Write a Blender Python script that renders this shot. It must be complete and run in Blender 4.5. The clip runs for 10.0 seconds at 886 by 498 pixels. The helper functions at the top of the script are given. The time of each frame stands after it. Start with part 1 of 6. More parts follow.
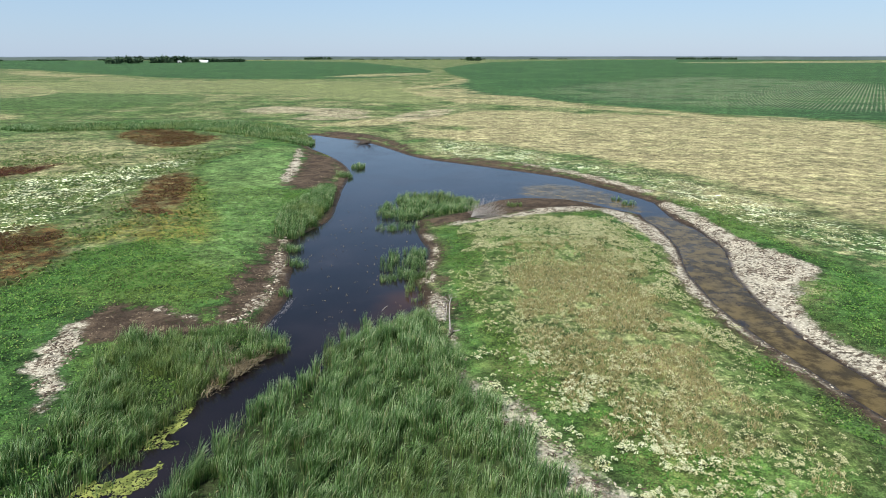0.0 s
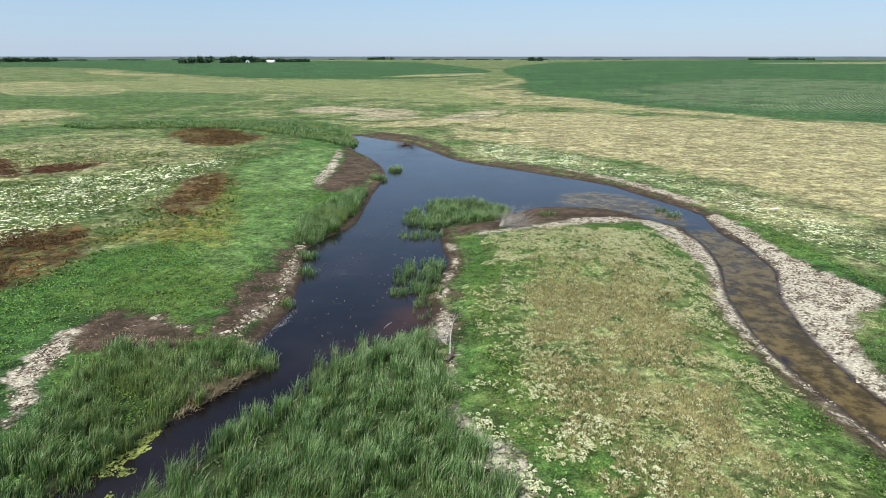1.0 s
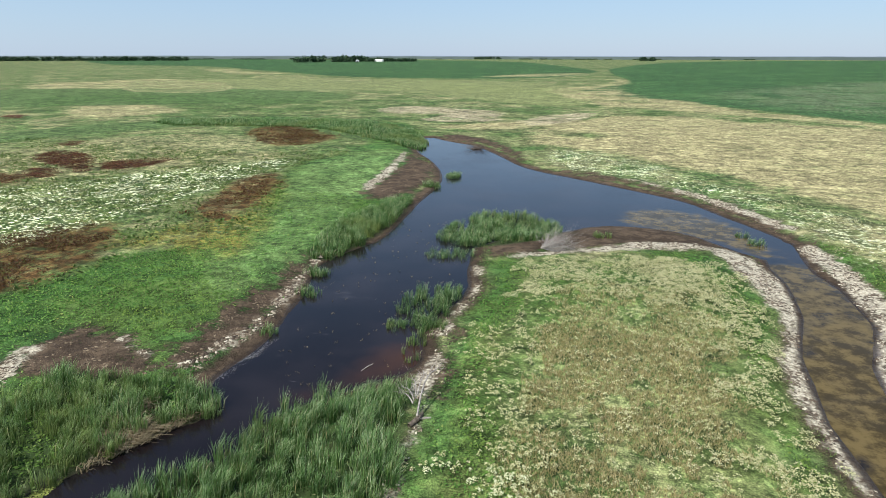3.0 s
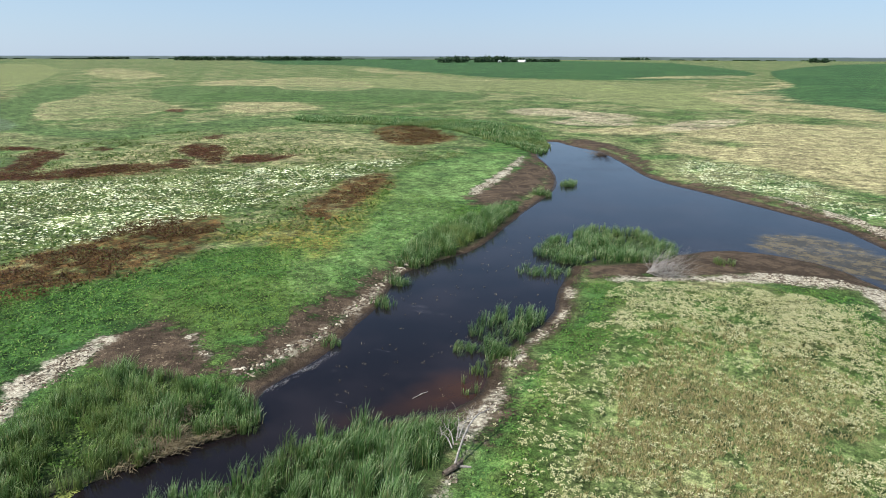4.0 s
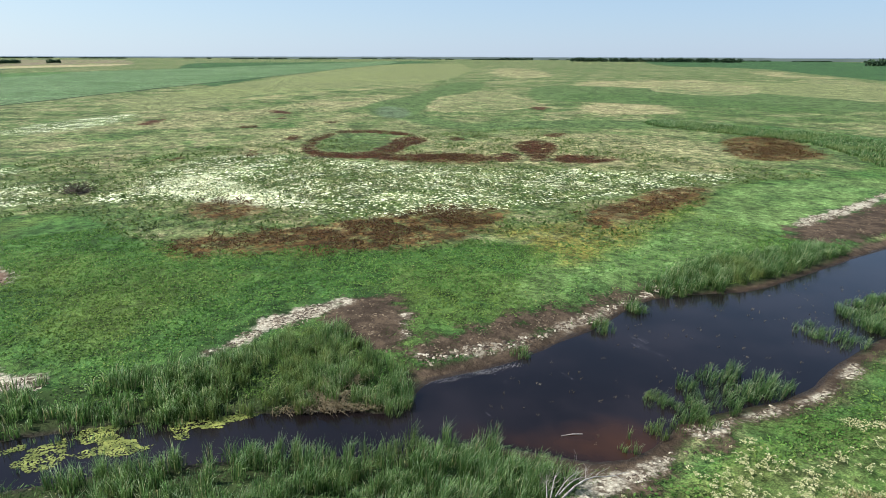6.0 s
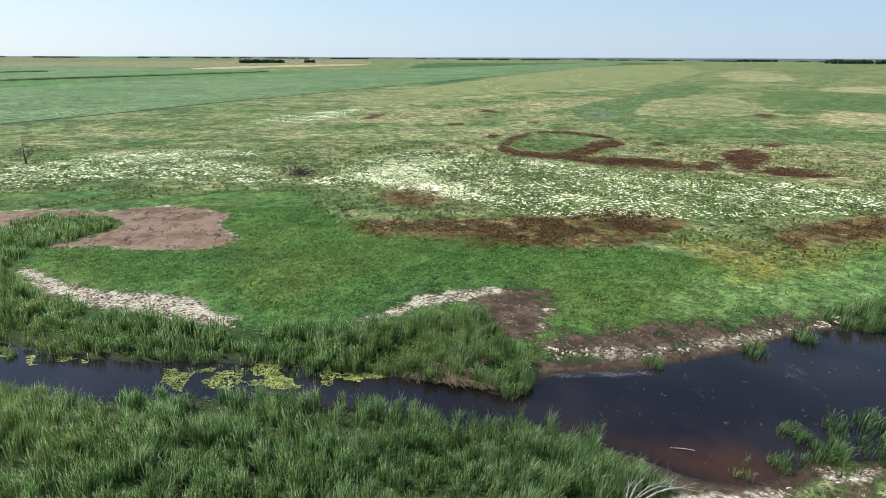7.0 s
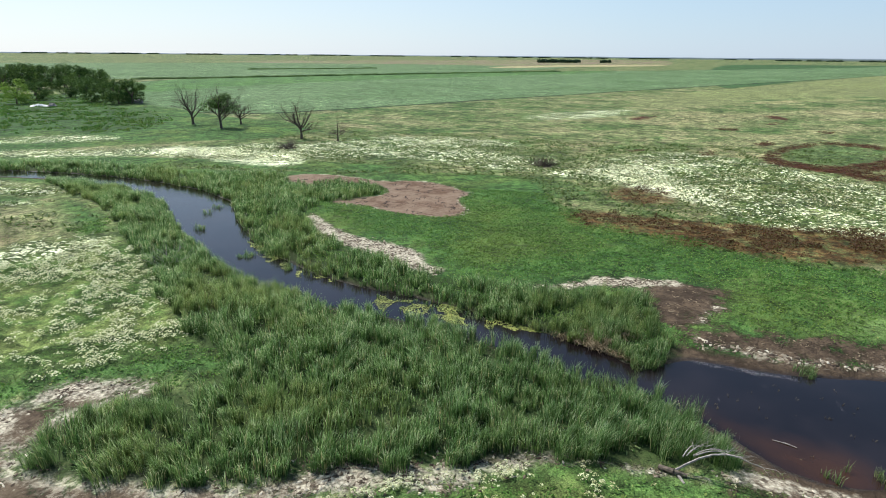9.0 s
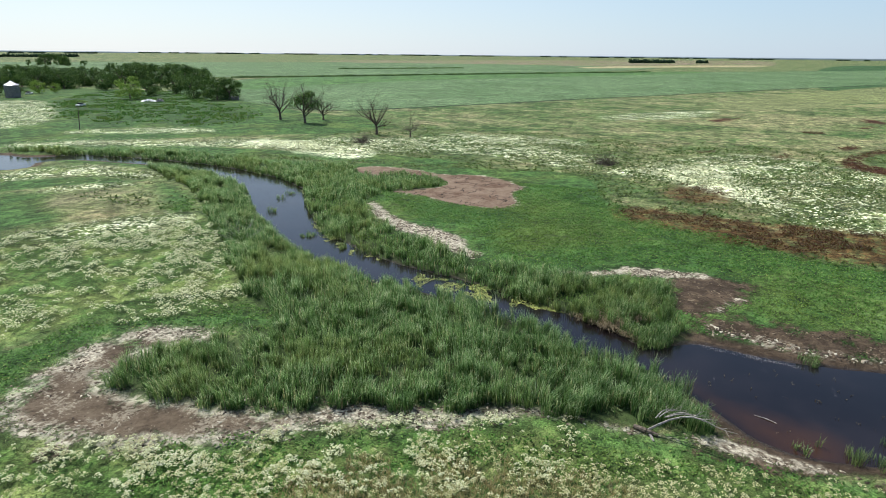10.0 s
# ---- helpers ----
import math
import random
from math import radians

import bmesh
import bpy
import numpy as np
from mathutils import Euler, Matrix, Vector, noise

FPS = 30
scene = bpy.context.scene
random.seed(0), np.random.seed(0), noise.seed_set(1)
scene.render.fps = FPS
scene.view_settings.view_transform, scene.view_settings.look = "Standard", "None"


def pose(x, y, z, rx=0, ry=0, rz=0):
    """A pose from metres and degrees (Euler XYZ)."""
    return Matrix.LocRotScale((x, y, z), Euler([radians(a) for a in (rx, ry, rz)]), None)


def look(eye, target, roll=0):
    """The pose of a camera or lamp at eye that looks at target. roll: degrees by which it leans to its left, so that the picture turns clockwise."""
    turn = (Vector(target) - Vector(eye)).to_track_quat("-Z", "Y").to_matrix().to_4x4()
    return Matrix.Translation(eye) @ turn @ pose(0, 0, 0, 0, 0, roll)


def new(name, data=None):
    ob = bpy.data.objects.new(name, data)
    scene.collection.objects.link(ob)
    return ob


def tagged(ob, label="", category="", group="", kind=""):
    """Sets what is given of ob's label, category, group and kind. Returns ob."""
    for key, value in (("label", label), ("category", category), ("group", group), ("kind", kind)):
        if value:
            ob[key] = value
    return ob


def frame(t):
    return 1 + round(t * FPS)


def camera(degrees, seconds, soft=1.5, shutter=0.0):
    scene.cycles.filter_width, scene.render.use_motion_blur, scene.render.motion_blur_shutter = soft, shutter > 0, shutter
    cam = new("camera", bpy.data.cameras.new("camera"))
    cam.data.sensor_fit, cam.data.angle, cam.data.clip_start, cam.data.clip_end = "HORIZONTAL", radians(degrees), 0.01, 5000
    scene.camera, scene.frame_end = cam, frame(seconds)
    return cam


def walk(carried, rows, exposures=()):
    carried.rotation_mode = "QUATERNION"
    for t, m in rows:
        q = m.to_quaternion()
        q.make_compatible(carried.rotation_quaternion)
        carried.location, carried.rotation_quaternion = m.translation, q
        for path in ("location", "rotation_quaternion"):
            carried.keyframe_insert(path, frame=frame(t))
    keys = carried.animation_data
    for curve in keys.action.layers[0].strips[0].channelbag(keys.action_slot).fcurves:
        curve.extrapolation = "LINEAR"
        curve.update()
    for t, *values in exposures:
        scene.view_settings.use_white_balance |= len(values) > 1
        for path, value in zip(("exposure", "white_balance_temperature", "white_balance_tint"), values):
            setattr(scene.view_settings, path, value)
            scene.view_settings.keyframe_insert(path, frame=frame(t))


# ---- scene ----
cam = camera(71.1, 10.0, 0.45)
METRES, EYE, TILT, LEAN, TURN = 71.2, 25.0, 0.0, 0.0, 0.0
ROWS = [
    (0.0, 0.0, 0.0, 0.0, -0.01, -17.3, 0.03),
    (0.5, 0.0344, 0.0356, 0.0002, 2.93, -17.3, 0.02),
    (1.0, 0.0669, 0.0726, -0.0001, 5.47, -17.28, -0.0),
    (1.5, 0.0978, 0.1114, -0.0006, 7.71, -17.3, -0.0),
    (2.0, 0.1253, 0.1496, -0.0017, 9.41, -17.29, -0.02),
    (3.5, 0.1991, 0.2879, -0.0023, 20.29, -17.32, -0.12),
    (4.0, 0.2184, 0.3387, -0.0029, 27.64, -17.3, -0.18),
    (4.5, 0.2394, 0.3886, -0.0037, 35.39, -17.29, -0.22),
    (5.0, 0.2651, 0.4331, -0.0038, 42.7, -17.29, -0.24),
    (5.5, 0.2931, 0.4684, -0.0036, 51.61, -17.3, -0.25),
    (7.0, 0.3884, 0.5576, -0.0003, 81.02, -17.33, -0.34),
    (7.5, 0.4226, 0.5867, 0.0013, 89.19, -17.35, -0.37),
    (8.0, 0.4572, 0.6189, 0.0024, 96.12, -17.41, -0.43),
    (8.5, 0.4905, 0.6556, 0.0033, 101.82, -17.47, -0.47),
    (9.0, 0.5234, 0.6973, 0.0043, 107.01, -17.54, -0.54),
    (9.5, 0.5532, 0.7454, 0.0047, 111.53, -17.59, -0.56),
    (10.0, 0.5816, 0.7989, 0.0046, 114.91, -17.61, -0.56),
]
EXPOSURES = [(0.0, 0.36), (4.0, 0.39), (7.0, 0.42), (8.5, 0.38), (10.0, 0.28)]
walk(cam, [(t, pose(0, 0, EYE, TILT, LEAN, TURN) @ pose(METRES * x, METRES * y, METRES * z, 90 + pitch, roll, yaw)) for t, x, y, z, yaw, pitch, roll in ROWS], EXPOSURES)

# ---- light ----
SUN_YAW, SUN_UP = 155.0, 52.0
world = bpy.data.worlds.new("sky")
scene.world = world
world.use_nodes = True
wt = world.node_tree
wt.nodes.clear()
sky = wt.nodes.new("ShaderNodeTexSky")
sky.sky_type = "NISHITA"
sky.sun_disc = False
sky.sun_elevation = radians(SUN_UP)
sky.sun_rotation = radians(-SUN_YAW)
sky.air_density, sky.dust_density, sky.ozone_density = 1.0, 0.1, 2.0
w_bg = wt.nodes.new("ShaderNodeBackground")
w_bg.inputs["Strength"].default_value = 0.11
w_haze = wt.nodes.new("ShaderNodeBackground")
haze_side = wt.nodes.new("ShaderNodeTexGradient")  # the haze is whiter towards the sun's side
haze_side.texture_mapping.mapping_x = "Y"
haze_side.texture_mapping.scale, haze_side.texture_mapping.translation = (0.5, 0.5, 0.5), (0.5, 0.0, 0.0)
haze_tint = wt.nodes.new("ShaderNodeValToRGB")
haze_tint.color_ramp.elements.new(0.5)
for k, p, c in zip(haze_tint.color_ramp.elements, (0.1, 0.5, 0.95), ((0.62, 0.70, 0.79), (0.39, 0.53, 0.70), (0.24, 0.37, 0.58))):
    k.position, k.color = p, (*c, 1)
wt.links.new(haze_side.outputs["Fac"], haze_tint.inputs[0])
wt.links.new(haze_tint.outputs[0], w_haze.inputs["Color"])
w_mix = wt.nodes.new("ShaderNodeMixShader")
haze_high = wt.nodes.new("ShaderNodeTexGradient")  # and thins out overhead
haze_high.texture_mapping.mapping_x = "Z"
haze_fade = wt.nodes.new("ShaderNodeMapRange")
for s, v in zip(haze_fade.inputs, (0.0, 0.0, 0.45, 0.78, 0.08)):
    if s.name != "Value":
        s.default_value = v
wt.links.new(haze_high.outputs["Fac"], haze_fade.inputs["Value"])
wt.links.new(haze_fade.outputs[0], w_mix.inputs[0])
w_out = wt.nodes.new("ShaderNodeOutputWorld")
wt.links.new(sky.outputs[0], w_bg.inputs["Color"])
wt.links.new(w_bg.outputs[0], w_mix.inputs[1])
wt.links.new(w_haze.outputs[0], w_mix.inputs[2])
wt.links.new(w_mix.outputs[0], w_out.inputs["Surface"])
sun = new("sun", bpy.data.lights.new("sun", "SUN"))
sun.data.energy, sun.data.angle, sun.data.color = 5.0, radians(0.6), (1.0, 0.965, 0.915)
a, e = radians(SUN_YAW), radians(SUN_UP)
sun.matrix_world = look((0, 0, 0), (math.sin(a) * math.cos(e), -math.cos(a) * math.cos(e), -math.sin(e)))

# ---- plan: outlines of ground cover, in metres ----
REGIONS = {}


def smooth(p, times=2):
    p = np.array(p, float)
    for _ in range(times):
        q = np.roll(p, -1, 0)
        p = np.stack([0.75 * p + 0.25 * q, 0.25 * p + 0.75 * q], 1).reshape(-1, 2)
    return p


def region(name, outline):
    REGIONS.setdefault(name, []).append(smooth(outline, 1 if len(outline) > 16 else 2))


region("water", [(-14.3, 45), (-14.6, 50), (-15.5, 53.5), (-17.9, 56.3), (-17.5, 60.7), (-17.3, 65), (-18.6, 71), (-19.4, 76.5), (-21.8, 83), (-22.5, 88), (-21, 93), (-18.5, 99.2), (-19.2, 109), (-20.5, 125), (-21.2, 143), (-24.5, 155), (-31, 170), (-41, 187), (-45, 205), (-47, 219), (-36, 207), (-27.8, 202), (-23.5, 196), (-16, 183), (-8.5, 168), (-2, 161), (5, 156), (19.4, 144), (27.4, 137), (31.5, 128), (35.4, 121), (39, 113), (35, 103), (30.7, 107), (25.2, 115), (18, 117), (11.3, 116), (6.5, 110), (-5, 102), (-4, 90.4), (-1.8, 82), (-3.2, 74.4), (-4.1, 70.5), (-2.6, 67.3), (-2.4, 62), (-6, 58.5), (-10, 54), (-12.3, 48)])
# first the mud pocket, then the trampled shore: other lines lean on this order
region("mud", [(-36.5, 57.8), (-35.9, 60.7), (-32.4, 61.0), (-29.8, 59.9), (-26.9, 58.6), (-23.7, 57.5), (-22.6, 55.6), (-24.1, 53.5), (-27.3, 53.1), (-30.6, 52.7), (-33.0, 52.2), (-35.4, 55.0)])
region("mud", [(-23.8, 58.0), (-23.6, 63.2), (-24.2, 68.9), (-24.0, 74.2), (-24.4, 78.9), (-25.4, 86.4), (-26.2, 91.9), (-23.7, 89.9), (-22.5, 83.2), (-21.3, 75.6), (-19.9, 69.6), (-19.5, 64.3), (-20.0, 60.1), (-20.5, 56.7)])
region("water", [(-50.1, -124), (-57.4, -110), (-51.8, -93.6), (-45.6, -89.1), (-36.7, -98.6)])
region("lush", [(-60, -121), (-74, -95), (-82, -63), (-79, -42), (-88, -16), (-94, 11), (-98, 24), (-90, 34), (-70, 39), (-59, 46), (-58, 55), (-50, 66), (-50, 73), (-46, 84), (-40, 93), (-42, 104), (-50, 121), (-57, 137), (-61, 154), (-58, 166), (-56, 178), (-60, 204), (-82, 222), (-120, 238), (-150, 262), (-70, 262), (-45, 215), (-30, 160), (-15, 100), (-15, 50), (-30, 10), (-60, -40), (-50, -110)])
region("lush", [(34.1, 116), (43.9, 114), (47.2, 93.3), (49.4, 81.4), (51.1, 74.2), (55.2, 68), (39.5, 46.4), (37.9, 52.9), (38.5, 59.6), (45.8, 70), (42.4, 81.4), (39.2, 100)])
region("lush", [(-2, 93), (0, 84), (-1, 70), (0, 59), (2, 47), (6, 40), (11, 32), (16, 26), (24, 24), (17, 36), (10, 43), (6.5, 52), (4.5, 62), (4, 72), (4.5, 82), (3, 93)])
region("lush", [(15.9, 1.1), (12.7, 0.4), (5.8, 2.2), (-0.3, 6.8), (-6, 16.7), (-0.9, 20.4), (1.8, 12), (6, 6.3), (11.2, 5.9), (16.9, 7.4), (19.5, 7.6)])
region("lush", [(14.8, 101), (26.8, 104), (30.5, 93.3), (30.8, 81.4), (26.8, 64.5), (27.3, 54.1), (29.5, 45.4), (30.9, 37.5), (30.1, 36.2), (27.6, 43.6), (25.2, 51.7), (25, 62.8), (27.7, 81.4), (24.7, 95), (16.3, 98.7)])
region("lush", [(-228, -460), (-258, -287), (-237, -221), (-209, -158), (-179, -98.8), (-171, -62.8), (-139, -49.5), (-122, -68), (-104, -90.8), (-69.9, -115), (-51.4, -128)])
region("lush", [(-63.9, -128), (-83.7, -90.7), (-91.6, -59.7), (-98.4, -29.7), (-101, -2), (-90.8, 2), (-86.1, -22.4), (-81.6, -51.3), (-74, -79.8), (-52.8, -109)])
region("lush", [(-25.1, -84.3), (-32.8, -75.7), (-44.5, -67.8), (-46.8, -54), (-44.9, -50.1), (-38.3, -59.2), (-31.5, -63), (-26.7, -65.5), (-18.5, -71.2)])
region("lush", [(-18, -70.2), (-25.9, -64.1), (-30, -59.2), (-32.6, -56.5), (-25.2, -52.4), (-21.3, -43.9), (-20.2, -38), (-16.4, -37.2), (-10.1, -37.8), (-3.7, -42.3)])
region("lush", [(-46.5, -48.4), (-45.7, -40.2), (-39, -29.5), (-31.3, -22.9), (-29.8, -25.7), (-36.6, -34.3)])
region("bloom", [(-104, 29), (-120, 39), (-138, 50), (-148, 60), (-143, 74), (-132, 84), (-119, 92), (-104, 110), (-93, 121), (-83, 141), (-72, 152), (-67, 163), (-62, 149), (-64, 134), (-63, 119), (-64, 95), (-66, 84), (-68, 74), (-72, 67), (-82, 62), (-93, 56), (-95, 44)])
region("bloom", [(-64.4, -128), (-84.7, -109), (-100, -80.3), (-113, -48.3), (-128, -21.3), (-126, -0.2), (-110, 25.7), (-105, 29.4), (-103, 21.9), (-109, 5.7), (-110, -13), (-94.9, -36.3), (-90.1, -70.4), (-76.9, -98.9), (-59.9, -121)])
region("bloom", [(-149, -31.1), (-154, 12.6), (-145, 18), (-130, -22.4)])
region("bloom", [(-235, 0.8), (-293, 43.6), (-281, 51.5), (-236, 35.5), (-215, 11.8)])
region("flower", [(5.7, 91.5), (16.1, 97.1), (26, 93.2), (26.4, 77.3), (24.5, 61.5), (25.2, 50.7), (27.9, 41.9), (29, 34.8), (23.9, 27.3), (14.2, 27.4), (10.1, 36.1), (6.3, 45.5), (4.8, 57.1)])
region("flower", [(22.7, 12.4), (21.6, 15.4), (17.4, 26.2), (14.5, 32.2), (9.9, 39), (6.2, 43.7), (4.2, 49.2), (3.5, 56.5), (2.5, 63.1), (1.2, 68.3), (0.3, 72.2), (6.6, 70.7), (28.9, 23.9)])
region("flower", [(-2.9, -35.3), (-7.9, -34), (-16.3, -30.4), (-27.4, -23.1), (-30.3, -17.5), (-20.6, -5.9), (-11.4, 6.4), (-4.7, 12.4), (-1.8, 11.4), (3.7, 3.4), (7.5, 0.4), (12, -0.7), (14.5, -3.1)])
region("bloom", [(-133, -277), (-174, -282), (-147, -225), (-108, -170), (-83.8, -161), (-68.9, -158)])
region("sparse_bloom", [(-4.1, 192), (8.1, 194), (25.8, 170), (36.5, 150), (50.5, 132), (57.9, 110), (62.3, 92.1), (63.9, 85.9), (58.5, 77.9), (52.7, 83.1), (47.2, 97.4), (42.4, 125), (34.3, 140), (16.5, 156), (-0.6, 164)])
region("maroon", [(-130, 97.9), (-128, 109), (-120, 120), (-113, 119), (-115, 102), (-122, 94)])
region("maroon", [(-148, 83), (-161, 88), (-174, 96), (-184, 105), (-177, 103), (-166, 95), (-153, 88), (-143, 88), (-134, 97), (-147, 107), (-160, 119), (-163, 127), (-149, 125), (-141, 115), (-130, 105), (-124, 98), (-124, 93), (-131, 86), (-136, 81)])
region("maroon", [(-188, 106), (-187, 118), (-174, 127), (-163, 127), (-166, 122), (-179, 115), (-180, 104)])
region("ringhole", [(-148, 87.8), (-168, 96.5), (-173, 108), (-164, 118), (-147, 111), (-136, 101), (-137, 92.8), (-140, 87.4)])
region("straw", [(-17.5, 206), (-5.9, 277), (21.5, 317), (57.3, 297), (103, 276), (145, 263), (184, 245), (72.7, 92.1), (64.3, 103), (62.2, 112), (57.8, 135), (44.5, 154), (33.5, 170), (19.5, 185), (2.9, 199)])
region("straw", [(8.3, 586), (19.3, 472), (43, 417), (80.2, 339), (118, 290), (114, 279), (75.1, 316), (35.1, 339), (-1.3, 374), (-25.5, 450)])
region("dry", [(-141, 120), (-141, 147), (-143, 161), (-135, 197), (-106, 198), (-79.6, 174), (-65.5, 158), (-74.4, 147), (-90.1, 132), (-104, 110), (-116, 107)])
region("dry", [(7.9, 70.7), (13, 82.5), (21.9, 86.8), (24.2, 75), (22.1, 60), (23.2, 49.6), (24.5, 41.9), (25.4, 34.8), (24.1, 31), (20.1, 31), (17.5, 35.5), (14.2, 40.7), (11.6, 46.5), (9.8, 53.1), (8, 60)])
region("yellow", [(-434, 629), (-292, 685), (-113, 698), (-12.3, 586), (5.4, 374), (-25.6, 344), (-113, 451), (-210, 490), (-238, 392), (-227, 326), (-257, 293), (-514, 592)])
region("mud", [(-30.4, 122.4), (-34.0, 130.1), (-34.0, 144.4), (-36, 163), (-40, 179), (-36, 174), (-28, 160), (-26, 151), (-23.0, 138.1), (-24.6, 128.3), (-26.1, 122.5)])
region("mud", [(6.8, 111), (18.2, 118), (28.5, 110), (29.9, 106), (27, 104), (16.2, 104), (8.9, 98.4), (1.4, 94.9), (-2.6, 94.9), (-2.3, 101)])
region("mud", [(-2.1, 76), (-2.4, 61.9), (-0.2, 57.5), (0.9, 58.2), (-0.3, 67.8), (-1, 76)])
region("mud", [(-40.7, 210), (-26.8, 206), (-14.3, 188), (-7.5, 168), (-7.9, 177), (-16.9, 199), (-28.2, 217), (-41.1, 224)])
region("straw", [(-53.4, 246), (-36.2, 259), (-12.5, 274), (5.8, 281), (7.4, 259), (-9.6, 255), (-29, 243), (-46.6, 237)])
region("mud", [(-0.6, 162), (9.5, 157), (19.7, 147), (28.8, 138), (33, 129), (39.6, 116), (38.2, 103), (41.4, 106), (40.4, 122), (33.4, 136), (20.1, 150), (9.7, 160)])
region("salt", [(-52.5, -1.5), (-51, 1.9), (-44.1, 8.6), (-41, 16.6), (-39.1, 23.2), (-34.2, 25.6), (-31.8, 29.2), (-29.3, 28.5), (-30.7, 24.6), (-34.7, 18.6), (-38.1, 11), (-43.2, 4.7)])
region("salt", [(28.9, 109), (33.1, 102), (34.5, 89.7), (31.7, 76), (30.2, 60.3), (32, 49.5), (34.3, 40.2), (33.2, 38.7), (30.9, 47.8), (28.6, 58.4), (27.9, 69.3), (31, 82.8), (28.8, 94.8), (26.4, 103)])
region("salt", [(38.5, 113), (42.9, 110), (43.7, 85.5), (46.9, 74.2), (47, 71.2), (42.3, 67.8), (38.6, 63.4), (37.7, 59.5), (37.1, 54.1), (40.4, 47.5), (36.5, 42.1), (34.5, 51.5), (34, 56.5), (34.2, 63.9), (35.7, 73.8), (39.5, 83.3), (40.2, 95.5)])
region("salt", [(-2.5, 93.5), (-0.4, 84.3), (-1, 77.5), (-1.1, 69.9), (-0.4, 65.4), (0.5, 58.7), (0.4, 56.4), (-0.6, 55.5), (-1.3, 58.6), (-1.1, 62.2), (-1.9, 66.2), (-2.8, 70.9), (-2.4, 76.8), (-1, 83), (-3.5, 90.5)])
region("salt", [(0.9, 57.9), (1.5, 47.3), (2.5, 43.2), (4.9, 40.8), (6.6, 37.9), (8, 34.7), (10.6, 31.6), (7.4, 31.6), (5.6, 33.3), (5.2, 36.3), (3.9, 39.1), (2, 41.4), (1, 45.3), (0.3, 54)])
region("salt", [(8.9, 98.4), (16.5, 106), (27.9, 108), (29, 104), (16.7, 101), (5.9, 94.9), (-0.3, 92.9), (1.5, 96.3)])
region("salt", [(-34.3, 127.7), (-36.6, 141.0), (-38, 156), (-43, 183), (-40, 177), (-34, 148), (-32.0, 129.4)])
region("salt", [(12.4, 157), (23.8, 147), (33.6, 132), (40.7, 116), (42, 114), (41.2, 121), (33.6, 137), (21.7, 152)])
region("bloom", [(-97.9, -59.5), (-117, -60.8), (-123, -44.2), (-138, -29.3), (-143, -3.2), (-125, 18.1), (-120, 32.6), (-112, 33), (-115, 6.3), (-111, -18.3), (-105, -34.2), (-96.9, -47.3)])
region("bloom", [(-146, -32.7), (-159, -7.3), (-148, 18), (-137, 16.3), (-131, -8.9)])
region("bloom", [(-113, 35.5), (-126, 55), (-120, 60.1), (-105, 45.8)])
region("bloom", [(-83.6, -143), (-117, -122), (-119, -92.8), (-97.7, -112)])
region("dry", [(-245, 45.8), (-296, 109), (-396, 187), (-352, 179), (-263, 108), (-206, 48.7)])
region("dry", [(-276, 122), (-362, 186), (-388, 233), (-345, 217), (-299, 164), (-252, 126)])
region("pan", [(39.7, 82), (42.8, 82), (46.7, 73.7), (46.3, 71.2), (41.4, 67.4), (37.6, 62.6), (36.2, 55.4), (34.7, 56.7), (35, 64.3), (36.2, 73.8)])
region("straw", [(-200, -182), (-213, -175), (-200, -150), (-184, -123), (-173, -117), (-171, -134), (-183, -158)])
region("dry", [(-159, 67.6), (-178, 80), (-207, 101), (-258, 137), (-238, 136), (-193, 102), (-165, 81.5), (-144, 66.2)])
region("straw", [(996, 2743), (3327, 4165), (2140, 2676), (782, 2151)])
region("straw", [(-726, 1056), (-780, 1230), (-529, 895), (-444, 867), (-423, 797), (-522, 821)])
region("straw", [(-156, 793), (-111, 943), (-21.7, 1041), (-18.5, 885), (-88.5, 813)])
region("maroon", [(-236, 44.2), (-262, 56.6), (-254, 61), (-230, 50.8)])
region("maroon", [(-144, 46.6), (-153, 53.5), (-143, 52.4)])
region("rows", [(75.9, 487), (143, 608), (303, 830), (406, 725), (402, 581), (362, 447), (237, 290), (214, 305), (177, 323), (127, 342), (91.9, 389)])
region("crop", [(-19.6, 505), (8.3, 586), (34.4, 696), (5.3, 972), (-5.3, 1601), (347, 3422), (2047, 4900), (3862, 4836), (231, 230), (182, 258), (149, 271), (121, 290), (83.1, 351), (32.8, 430)])
region("crop", [(-1344, 1417), (-1012, 1476), (-458, 893), (-300, 736), (-118, 733), (-32.2, 835), (-4.4, 1317), (-559, 3488), (-2820, 4126), (-3989, 4221)])
region("pale_crop", [(-432, -386), (-641, -260), (-962, -68.1), (-1169, 130), (-1399, 300), (-3278, 1543), (-2098, 1017), (-693, 183), (-538, 94.2), (-363, -8.7), (-243, -74.8), (-196, -104), (-193, -143), (-206, -187), (-232, -271)])
region("crop", [(-2161, 284), (-2180, 535), (-2744, 1285), (-2662, 1559), (-1252, 450), (-679, 188), (-435, 79.6)])
region("pale_crop", [(-615, -1386), (-1071, -980), (-1561, -687), (-1753, -97.7), (-1031, -76.9), (-677, -276), (-452, -405), (-201, -484)])
region("yellow", [(-627, 176), (-1117, 405), (-1858, 882), (-1877, 1172), (-977, 597), (-624, 338), (-515, 226), (-428, 160), (-368, 92.7), (-510, 117)])
